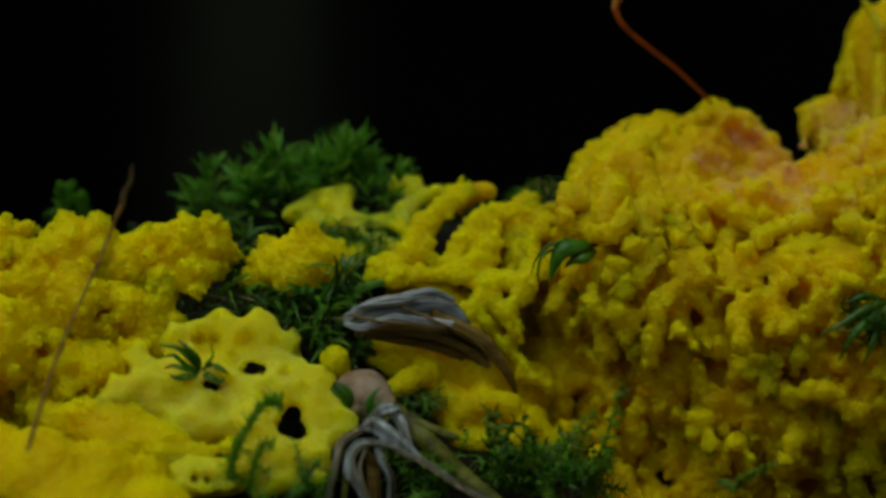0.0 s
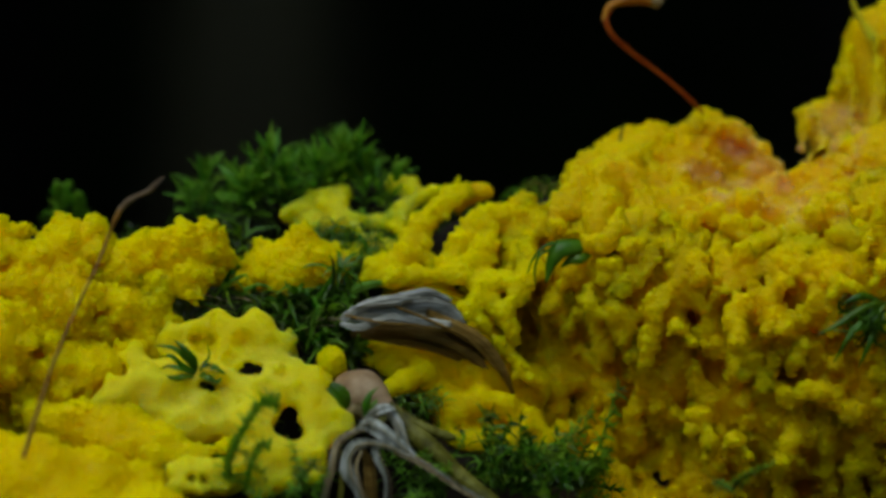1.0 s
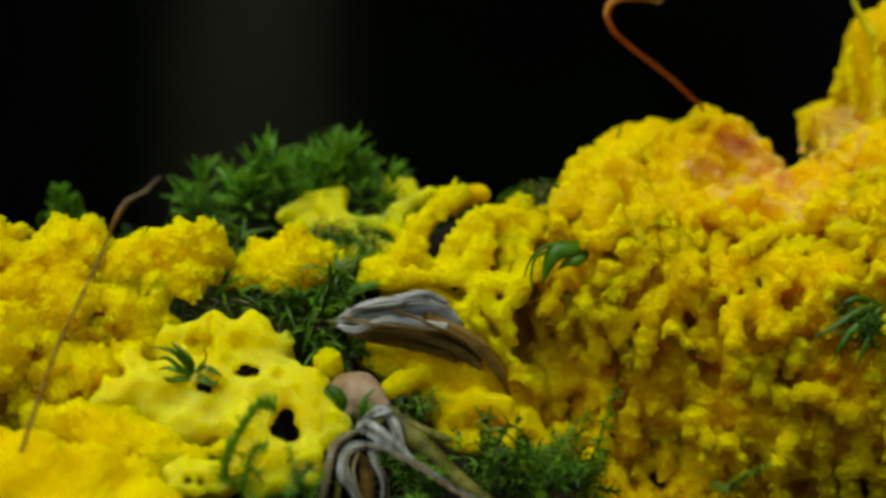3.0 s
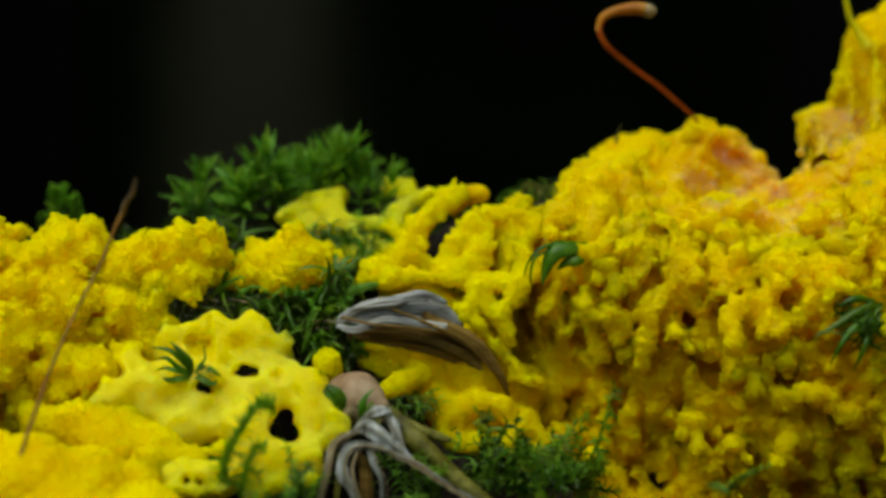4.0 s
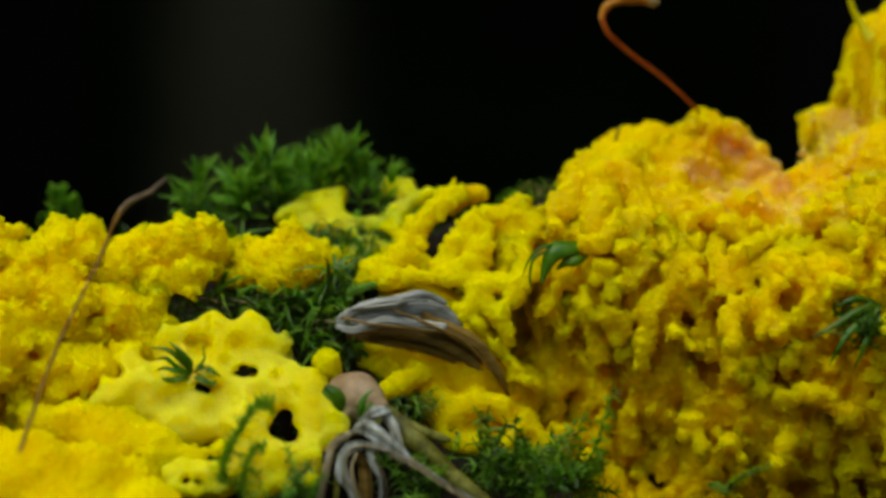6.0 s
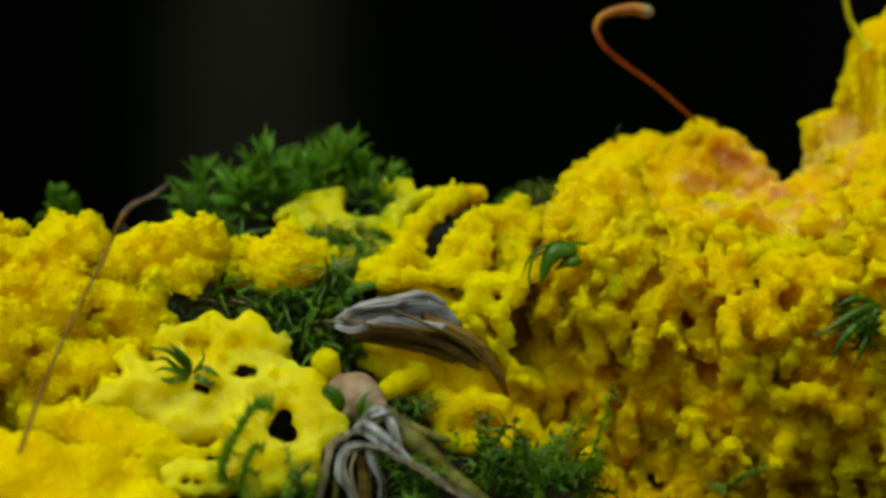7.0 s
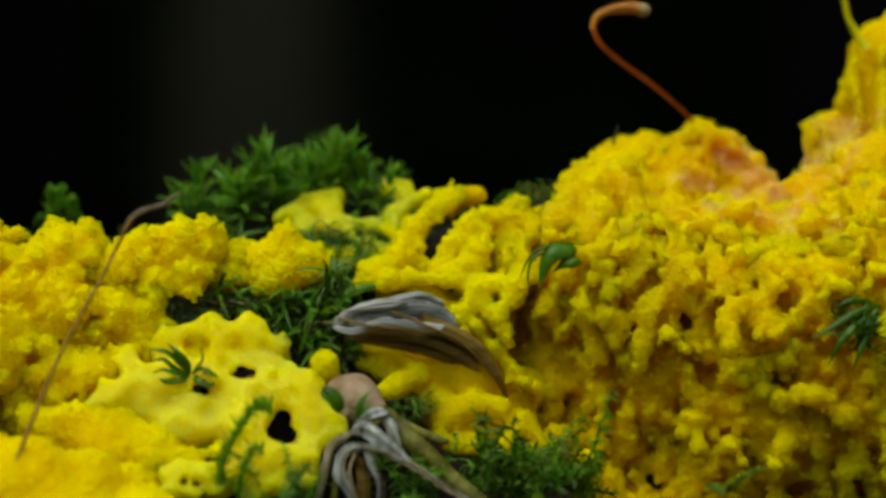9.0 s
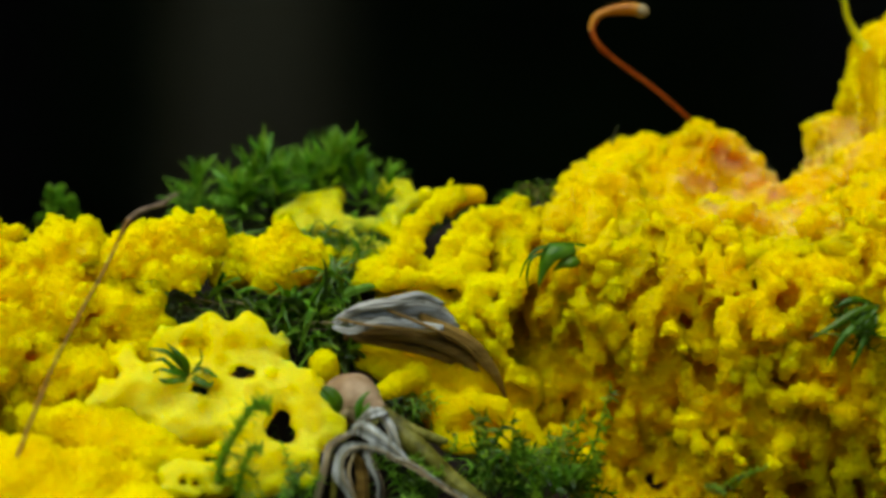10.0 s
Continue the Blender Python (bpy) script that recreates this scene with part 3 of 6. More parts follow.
HOLLOWS = [
    ((8.5, -2.0, 0.0), (8.8, 5.5, -0.8), 0.9), ((28.3, -4.0, -4.3), (29.3, 3.0, -5.2), 1.1), ((29.7, -4.0, -4.3), (30.7, 3.0, -5.2), 1.0),
    ((6.0, 2.0, -6.0), (6.3, 8.0, -6.4), 0.45), ((5.5, 2.0, -5.9), (5.8, 8.0, -6.3), 0.4), ((11.8, 0.0, -8.0), (12.1, 7.0, -8.5), 0.9), ((12.3, 0.0, -14.2), (12.6, 8.0, -14.8), 0.6),
    ((24.3, -2.0, -11.1), (24.8, 4.5, -11.6), 0.7), ((25.4, -2.0, -11.2), (25.8, 4.5, -11.7), 0.6), ((20.0, -2.0, -4.7), (20.3, 4.0, -5.2), 0.9), ((29.5, -1.5, -17.3), (29.9, 5.0, -17.9), 1.0),
    ((7.2, 2.0, -9.2), (7.4, 8.0, -9.6), 0.6), ((17.2, 0.0, -5.0), (17.6, 5.0, -5.5), 0.7), ((9.2, 0.0, -11.4), (9.5, 6.6, -11.9), 0.9)]
MOUND_AT = (21.7, 10.0, -19.6)


def build_mound():
    thing = empty("slime_mold", MOUND_AT, "bright yellow knobbly slime mould mound with orange crust on the branch", "slime mold", "slime mould patches")
    lo, hi = bounds([(c,) for c, r in FLANK], 7)
    lo[1] -= 4
    lo[2], hi[0] = -24, 36
    body = Body(lo, hi, 0.12).balls(FLANK, 1.5).grain(2.6, 0.9, 3, False, (1, 1, 1.4))
    body.sponge(1.05, 301, 0.75, 0.85, 0.52, (0.9, 1.4, 1.4), 0.35)
    for a, b, r in HOLLOWS:
        body.carve(a, b, r, 0.8)
    low_down = lambda p, n: p[2] < (-0.6 if 13 < p[0] < 28 else 2.0)
    body.florets(2.8, 11, (0.4, 0.8), (0.0, 1.1), 0.55, 10, low_down, (0.25, 0.45))
    body.strands(2.5, 13, (0.3, 0.5), (2, 5), low_down, 0.6)
    body.grain(0.8, 0.3, 42).grain(0.5, 0.12, 41).knobs(0.8, 18, (0.22, 0.36), 0.3, 0.2).knobs(0.42, 19, (0.13, 0.22), 0.25, 0.07)
    part("flank", body.mesh("flank", AMBER, MOUND_AT), thing, (0, 0, 0), "coral-like yellow knobs over dark hollows")
    lo, hi = bounds([(c,) for c, r in CREST], 5)
    lo[1] -= 7
    body = Body(lo, hi, 0.14).balls(CREST, 2.0).chains([[(x, y + 0.9, z - 0.5, r) for x, y, z, r in row] for row in APRON], 2.0).grain(2.4, 0.45, 8).chains(FOLDS_ONE + FOLDS_TWO, 0.35).chains(RIM, 0.5).grain(1.7, 0.28, 7, True, (1, 1, 1.6))
    body.carve((17.5, 8.6, 8.2), (19.2, 7.6, 4.6), 1.0, 1.2).carve((19.5, 8.6, 4.9), (24.5, 8.4, 4.2), 1.5, 1.4)
    body.sponge(1.5, 331, -0.1, 0.55, 0.4, (1, 1, 1.7), 0.5)
    body.knobs(2.0, 62, (0.35, 0.75), 0.35, 0.4, lambda p, n: p[2] < 5.5).grain(0.7, 0.22, 61, False, (1, 1, 1.9)).knobs(1.2, 17, (0.3, 0.5), 0.3, 0.25, lambda p, n: 15 < p[0] < 31 and 1.5 < p[2] < 8).knobs(0.8, 15, (0.18, 0.34), 0.3, 0.15).knobs(0.42, 16, (0.12, 0.2), 0.3, 0.08)
    crest = part("crest", body.mesh("crest", CRUSTED, MOUND_AT), thing, (0, 0, 0), "smooth yellow ridge with orange and pink crust")
    lo, hi = bounds([(c,) for c, r in PEAK], 4.5)
    body = Body(lo, hi, 0.14).balls(PEAK, 1.2).chains(RIBS, 0.6).grain(1.8, 0.25, 84).sponge(1.3, 335, 0.0, 0.4, 0.5, (1, 1, 1.8), 0.5)
    body.grain(0.7, 0.18, 85, False, (1, 1, 1.9)).knobs(0.8, 86, (0.18, 0.34), 0.4, 0.15).knobs(0.42, 87, (0.12, 0.2), 0.3, 0.08)
    peak = part("peak", body.mesh("peak", CRUSTED, MOUND_AT), thing, (0, 0, 0), "upright ribbed yellow lobe")
    clusters, forms = [], []
    for i in range(4):
        rng = np.random.RandomState(200 + i)
        b = Body((-3, -3, -3.4), (3, 5.5, 3), 0.13)
        b.capsule((0, 4.5, 0.4 - 0.3 * i), (0, 0, 0), 0.7, 0.5, 0.4)
        for q in range(2 + i % 2):
            c = np.array((rng.uniform(-0.8, 0.8), rng.uniform(-0.5, 0.2), -0.9 * q + rng.uniform(-0.2, 0.2)))
            b.capsule((0, 0.6, 0), c, 0.5, 0.5, 0.3)
            b.head(c, np.array((0, -0.7, 0)), rng.uniform(0.4, 0.6), rng, 8)
        forms.append(b.grain(0.8, 0.3, 9 + i).knobs(0.45, 30 + i, (0.12, 0.22), 0.2, 0.1).mesh("floret", AMBER))
    for i, at in enumerate(((27.6, -1.8, -2.4), (11.9, 1.4, -1.3), (16.7, 0.9, -6.1), (13.4, 2.3, -6.7), (9.6, 4.5, -5.4), (22.0, 0.7, -8.1), (20.7, 0.0, -14.1),
                            (24.7, -0.2, -6.8), (30.8, -1.7, -1.4), (11.5, 5.2, 1.3), (10.8, 1.4, -15.4), (8.8, 5.2, -3.0), (6.0, 4.0, -10.2), (18.0, 1.2, -12.3))):
        ob = part("floret", forms[i % 4], thing, V(at) - V(MOUND_AT))
        clusters.append((ob, V(at) - V(MOUND_AT)))
    return thing, crest, peak, clusters


# ---- slime mould: veins behind and the low sheet ----
FINGERS_ONE = [
    [(1.2, 9.0, 3.0, 0.62), (0.3, 8.6, 2.8, 0.79), (-1.5, 7.8, 1.2, 0.87), (-2.4, 6.8, -0.3, 0.86), (-3.4, 5.8, -1.5, 0.90), (-4.9, 5.0, -2.2, 0.86)],
    [(0.7, 9.0, 3.9, 0.41), (0.5, 9.0, 3.1, 0.66)],
    [(6.1, 9.0, 1.3, 0.91), (4.0, 8.2, 1.4, 0.79), (2.1, 7.4, 1.0, 0.87), (0.9, 6.2, -0.6, 0.90), (-0.2, 5.2, -2.1, 0.74), (0.2, 5.0, -2.6, 0.70)],
    [(3.2, 6.6, 0.7, 0.62), (2.8, 5.8, -0.6, 0.98), (2.2, 5.0, -1.9, 1.06), (0.7, 4.6, -2.3, 0.82)],
    [(-5.7, 4.6, -2.7, 0.78), (-3.8, 4.4, -2.6, 0.90), (-1.4, 4.6, -2.6, 0.69), (0.7, 4.6, -2.3, 0.69), (2.7, 4.4, -3.0, 1.14), (4.9, 4.6, -3.1, 1.06)]]
FINGERS_TWO = [
    [(-3.8, 8.4, 0.7, 0.50), (-2.8, 7.4, -0.1, 0.58)], [(-3.4, 6.0, -1.8, 0.57), (-1.8, 6.2, -1.0, 0.49), (-1.0, 5.4, -2.1, 0.49)],
    [(-5.3, 5.2, -1.7, 0.49), (-4.3, 5.8, -1.1, 0.41)], [(2.5, 3.4, -4.0, 0.89), (4.1, 3.0, -5.2, 0.81), (4.9, 2.6, -6.8, 0.65)],
    [(1.3, 2.2, -4.5, 0.57), (2.5, 2.4, -5.7, 0.49), (4.1, 2.6, -7.7, 0.41), (5.2, 2.4, -8.8, 0.49), (6.0, 2.2, -9.5, 0.61)],
    [(4.9, 3.6, -4.0, 0.98), (6.2, 5.0, -2.1, 0.98), (5.8, 6.4, -0.6, 0.90)],
    [(4.8, 6.5, -1.9, 0.99), (5.0, 8.2, 0.0, 1.24), (6.9, 8.6, 0.4, 1.24), (6.1, 9.6, 2.0, 0.58)]]
VEINS_ONE = [
    [(-11.7, 12.0, 1.4, 0.55), (-10.1, 12.6, 2.4, 0.59), (-7.8, 12.8, 2.9, 0.55)],
    [(-10.7, 11.2, 0.6, 0.50), (-8.6, 11.5, 1.0, 0.59), (-6.0, 11.0, 0.7, 0.63), (-3.5, 10.6, 1.1, 0.59)],
    [(-4.0, 13.0, 3.5, 0.42), (-2.3, 12.8, 3.1, 0.51), (-0.6, 12.0, 2.8, 0.50)],
    [(-8.1, 9.4, -0.9, 0.37), (-6.0, 9.2, -1.1, 0.50), (-3.9, 8.6, -0.9, 0.54)],
    [(-7.7, 11.0, 0.6, 0.42), (-5.6, 10.0, -0.2, 0.42), (-3.9, 8.8, -0.9, 0.42)], [(-9.4, 12.4, 2.5, 0.42), (-8.1, 11.4, 1.0, 0.46)],
    [(-3.5, 10.6, 1.1, 0.50), (-2.4, 12.0, 2.3, 0.50), (-1.0, 12.0, 2.7, 0.59)], [(-6.0, 11.0, 0.7, 0.46), (-3.5, 11.4, 1.8, 0.50)]]
VEINS_TWO = [
    [(-7.6, 7.8, -2.0, 0.37), (-6.4, 8.6, -1.6, 0.37), (-5.2, 9.0, -1.2, 0.37)], [(-6.8, 6.8, -3.2, 0.37), (-7.4, 7.8, -2.0, 0.33)]]
LOW_ONE = [
    [(-5.8, 2.4, -7.2, 0.45), (-4.4, 2.6, -7.4, 0.73), (-2.9, 2.4, -7.6, 0.65), (-2.0, 1.8, -8.6, 0.53)],
    [(-5.8, 2.6, -8.4, 0.57), (-4.2, 2.4, -8.8, 0.65), (-2.3, 1.8, -9.1, 0.57)], [(-8.2, -0.6, -7.9, 0.76), (-8.0, -0.4, -8.5, 0.72)],
    [(-4.1, -0.4, -10.1, 0.56), (-2.9, 0.2, -9.6, 0.64), (-1.5, 1.0, -9.1, 0.73)],
    [(-1.0, 3.6, -8.5, 1.79), (2.3, 3.6, -9.4, 1.88), (4.3, 4.8, -11.2, 1.80), (6.0, 6.2, -11.0, 1.82)],
    [(-1.0, 2.8, -10.9, 1.54), (0.6, 2.4, -12.5, 1.54), (3.1, 3.0, -13.2, 1.38), (5.6, 4.6, -13.2, 1.48)],
    [(-0.2, 3.6, -7.3, 1.38), (2.7, 4.2, -7.4, 1.39)]]
LOW_TWO = [
    [(-3.9, 6.0, -4.0, 0.90), (-0.6, 5.6, -4.3, 1.15), (2.3, 5.0, -5.4, 1.15)],
    [(0.1, 0.6, -13.1, 0.52), (0.6, 1.0, -11.9, 0.65), (2.3, 1.2, -11.1, 0.69), (4.3, 1.4, -11.6, 0.73), (5.3, 1.2, -13.2, 0.69), (4.4, 0.8, -14.2, 0.61), (2.3, 0.6, -14.0, 0.60), (0.6, 0.5, -13.6, 0.56)],
    [(5.9, 2.4, -12.5, 0.97), (6.7, 2.2, -14.1, 0.89), (8.2, 2.4, -14.3, 0.73)], [(-1.0, 1.6, -10.3, 0.65), (0.2, 1.2, -10.8, 0.61)],
    [(5.1, -3.6, -14.4, 0.20), (5.7, -3.8, -14.9, 0.36), (6.2, -3.8, -15.2, 0.20)]]
VEIN_AT = (-0.2, 11.2, -7.9)


def build_veins():
    thing = empty("slime_mold", VEIN_AT, "thin yellow slime mould veins creeping over green moss", "slime mold", "slime mould patches")
    lo, hi = bounds(VEINS_ONE + VEINS_TWO)
    body = Body(lo, hi, 0.13).chains([[(x, y - 0.8, z, r * 1.05) for x, y, z, r in row] for row in VEINS_ONE + VEINS_TWO], 0.6).grain(1.3, 0.5, 21).dents(1.7, 24, (0.4, 0.8), 0.5, 0.4).knobs(1.5, 22, (0.25, 0.5), 0.2, 0.3).grain(0.5, 0.06, 23)
    part("web", body.mesh("web", PALE, VEIN_AT), thing, (0, 0, 0), "pale yellow web over the moss")
    lo, hi = bounds(FINGERS_ONE + FINGERS_TWO, 4)
    body = Body(lo, hi, 0.12).chains([[(*p[:3], p[3] * 0.88) for p in row] for row in FINGERS_ONE + FINGERS_TWO], 0.5).grain(1.6, 0.22, 121).dents(2.4, 123, (0.3, 0.7), 0.5, 0.4).knobs(1.9, 125, (0.25, 0.5), 0.2, 0.45)
    body.grain(0.6, 0.2, 126).knobs(0.7, 127, (0.2, 0.32), 0.35, 0.15).knobs(0.42, 124, (0.12, 0.2), 0.3, 0.08)
    part("finger_web", body.mesh("finger_web", YELLOW, VEIN_AT), thing, (0, 0, 0), "yellow finger-like columns")
    lo, hi = bounds(LOW_ONE + LOW_TWO)
    body = Body(lo, hi, 0.13).chains(LOW_ONE + LOW_TWO, 0.7).grain(1.5, 0.22, 25).dents(2.3, 27, (0.3, 0.7), 0.5, 0.4).grain(0.6, 0.15, 26).knobs(0.42, 28, (0.12, 0.2), 0.35, 0.1)
    part("low_sheet", body.mesh("low_sheet", YELLOW, VEIN_AT), thing, (0, 0, 0), "smooth yellow sheet under the dead leaf")
    return thing


# ---- slime mould: the cushions and the sheet with holes ----
CUSHION = [
    ((-28.0, 3.9, -1.0), 2.5), ((-25.8, 4.5, -0.3), 1.8), ((-27.5, 4.5, 0.1), 1.6), ((-30.6, 3.5, -0.3), 1.9), ((-30.8, 1.7, -2.6), 2.9), ((-27.6, 2.1, -4.2), 3.0), ((-24.0, 2.5, -4.5), 2.0), ((-22.0, 2.5, -4.5), 1.2),
    ((-29.0, 0.2, -7.6), 2.9), ((-25.1, 0.6, -8.5), 2.2), ((-32.1, -0.7, -6.3), 3.8), ((-23.3, -1.0, -9.9), 1.2), ((-33.4, 2.8, -1.9), 3.6), ((-29.8, -0.1, -10.4), 2.4), ((-26.2, -0.6, -10.6), 2.0), ((-22.8, 1.6, -8.3), 1.8), ((-21.4, 2.4, -6.1), 1.5), ((-21.1, 2.3, -4.5), 1.0), ((-20.4, 2.1, -3.4), 0.55)]
CLUMP_ONE = [((-22.1, 3.9, -0.9), 1.7), ((-18.9, 4.0, -0.1), 1.9), ((-17.2, 4.5, 0.2), 1.3), ((-18.2, 2.8, -1.7), 1.3), ((-20.6, 2.8, -1.9), 1.2), ((-23.7, 3.9, -1.6), 1.5)]
CLUMP_THREE = [((-15.1, 5.1, -0.8), 1.0), ((-15.7, 4.4, -2.0), 0.9), ((-14.4, 4.8, -1.9), 0.8)]
CLUMP_TWO = [((-11.2, 5.4, -0.8), 1.5), ((-13.3, 5.4, -1.3), 1.3), ((-9.2, 5.4, -1.5), 1.15), ((-11.8, 4.8, -2.2), 1.2), ((-14.5, 5.3, -2.2), 0.9)]
DOME = [
    ((-28.1, -9.6, -15.2), 3.8), ((-24.5, -8.7, -15.6), 3.4), ((-21.3, -7.6, -15.4), 2.1), ((-18.9, -6.5, -14.2), 1.1), ((-31.9, -8.6, -15.0), 4.0), ((-17.3, -6.6, -14.8), 0.9),
    ((-25.4, -10.9, -18.1), 4.5), ((-20.6, -9.9, -17.9), 3.5)]
SHEET_FILL = [
    [(-19.5, 0.9, -7.3, 1.45), (-17.1, 1.2, -6.8, 1.45)], [(-15.8, 0.7, -7.5, 1.53), (-12.2, 0.5, -7.8, 1.61)],
    [(-21.7, -1.0, -9.5, 1.76), (-17.3, -0.9, -9.3, 1.60), (-13.7, -1.1, -9.6, 1.60), (-10.3, -1.6, -10.2, 1.35)],
    [(-22.1, -1.7, -11.6, 1.99), (-18.1, -2.2, -12.3, 1.91), (-14.9, -2.1, -12.1, 1.83), (-13.6, -2.9, -13.2, 1.19)],
    [(-11.3, -2.0, -10.2, 1.19), (-8.9, -3.1, -11.6, 1.11), (-7.8, -3.7, -12.4, 0.95)],
    [(-13.9, -4.7, -14.3, 1.57), (-11.2, -5.0, -14.7, 1.42), (-9.2, -5.3, -15.0, 1.26)],
    [(-20.6, -4.9, -14.5, 1.57), (-18.6, -5.7, -15.5, 1.57), (-15.4, -5.7, -15.5, 1.41)], [(-12.1, -1.5, -11.8, 1.60), (-10.5, -2.6, -13.3, 1.19)]]
SHEET_ONE = [
    [(-19.9, 0.8, -5.5, 0.28), (-19.7, 0.3, -6.1, 0.56), (-17.8, 0.7, -5.6, 0.68), (-16.4, 1.0, -5.2, 0.52), (-15.7, 0.4, -6.0, 0.52), (-14.2, 0.3, -6.1, 0.56)],
    [(-13.6, 0.9, -5.0, 0.60), (-13.3, 0.4, -5.7, 0.96), (-12.8, -0.4, -6.7, 1.16)], [(-11.8, -0.5, -6.8, 0.56), (-11.1, -0.1, -6.4, 0.36)],
    [(-15.3, 0.0, -6.5, 0.56), (-15.6, -0.9, -7.7, 0.48), (-14.5, -1.0, -7.8, 0.40), (-12.5, -1.0, -7.8, 0.44), (-10.5, -1.4, -8.3, 0.48)],
    [(-18.2, 0.2, -6.1, 0.36), (-18.4, -1.2, -7.9, 0.56), (-15.7, -2.0, -8.9, 0.64), (-12.5, -2.2, -9.2, 0.68), (-9.4, -2.4, -9.4, 0.60), (-9.1, -2.3, -9.3, 0.52)]]
SHEET_TWO = [
    [(-9.4, -2.5, -9.4, 0.59), (-8.6, -3.6, -10.8, 0.63), (-7.0, -4.3, -11.6, 0.59)],
    [(-12.3, -2.7, -9.6, 0.59), (-12.6, -4.1, -11.4, 0.51), (-12.0, -5.5, -13.2, 0.55), (-10.7, -5.8, -13.6, 0.59), (-8.8, -5.4, -13.0, 0.63), (-7.2, -4.8, -12.3, 0.55)],
    [(-10.0, -3.0, -10.0, 0.51), (-9.4, -4.4, -11.8, 0.55), (-9.6, -5.4, -13.0, 0.51)],
    [(-22.0, -2.5, -9.7, 0.71), (-19.2, -2.3, -9.5, 0.71), (-16.8, -2.8, -10.1, 0.63), (-14.0, -2.9, -10.2, 0.71)],
    [(-13.6, -3.3, -10.2, 0.79), (-13.9, -4.3, -11.4, 0.87), (-13.5, -5.4, -12.8, 0.71)],
    [(-23.0, -2.7, -9.6, 0.55), (-22.4, -1.5, -8.2, 0.44), (-22.1, -0.7, -7.1, 0.52)]]
SHEET_THREE = [
    [(-22.1, -0.7, -7.1, 0.52), (-21.4, -1.8, -8.6, 0.36), (-20.7, -2.7, -9.6, 0.55)],
    [(-22.7, -2.3, -9.7, 1.19), (-23.8, -3.4, -11.1, 1.34)],
    [(-18.9, -7.9, -14.7, 0.54), (-17.6, -7.6, -14.4, 0.50), (-16.2, -7.9, -14.7, 0.47), (-15.5, -8.7, -15.6, 0.54)],
    [(-18.7, -8.8, -15.8, 0.54), (-17.6, -8.5, -15.4, 0.31), (-16.7, -8.8, -15.8, 0.46)],
    [(-13.5, -7.3, -14.8, 0.51), (-11.5, -6.7, -14.1, 0.55), (-8.9, -6.4, -13.7, 0.59)],
    [(-13.3, -8.1, -15.8, 0.62), (-11.0, -7.8, -15.4, 0.62), (-8.7, -7.6, -15.2, 0.62)]]
LOBES = [
    [(-26.7, -3.2, -12.6, 1.43), (-23.0, -4.1, -13.4, 1.58), (-19.8, -5.5, -14.6, 1.57), (-17.3, -6.6, -15.4, 1.17)],
    [(-25.0, -4.3, -12.3, 1.34), (-23.0, -4.8, -12.9, 1.57), (-19.8, -5.2, -13.3, 1.41), (-17.4, -5.6, -13.8, 0.71), (-15.1, -5.2, -13.3, 0.35)],
    [(-28.7, -3.3, -11.6, 1.19), (-25.5, -3.5, -12.0, 1.34), (-22.3, -3.4, -11.8, 1.19)],
    [(-21.3, -5.6, -13.6, 0.86), (-18.9, -5.9, -14.0, 0.70), (-16.9, -6.4, -14.5, 0.47)]]
HOLES = [
    ((-14.3, -3.7, -8.1), (-14.6, 2.3, -9.0), 0.35), ((-13.8, -3.7, -8.1), (-14.1, 2.3, -9.0), 0.43), ((-13.2, -3.8, -8.2), (-13.4, 2.2, -9.1), 0.32),
    ((-17.0, -4.5, -9.1), (-17.4, 1.5, -10.1), 0.31), ((-16.4, -4.7, -9.3), (-16.8, 1.3, -10.3), 0.31), ((-10.9, -6.0, -11.0), (-11.3, 1.0, -12.1), 0.62),
    ((-11.3, -6.6, -11.7), (-11.7, 0.4, -12.8), 0.74), ((-10.6, -6.8, -12.0), (-10.9, 0.2, -13.2), 0.66), ((-16.1, -8.6, -12.7), (-16.7, -1.6, -13.9), 0.31),
    ((-15.5, -8.4, -12.5), (-16.1, -1.4, -13.7), 0.27), ((-16.7, -2.3, -6.3), (-16.9, 0.3, -6.7), 0.40), ((-17.7, -2.2, -6.3), (-17.9, 0.4, -6.6), 0.36),
    ((-17.4, -10.2, -14.7), (-17.8, -5.7, -15.5), 0.31), ((-16.6, -10.3, -14.8), (-16.9, -5.8, -15.6), 0.27), ((-22.8, -3.7, -8.1), (-23.7, 2.2, -9.1), 0.55)]
LEFT_AT = (-21.9, 4.4, -15.3)


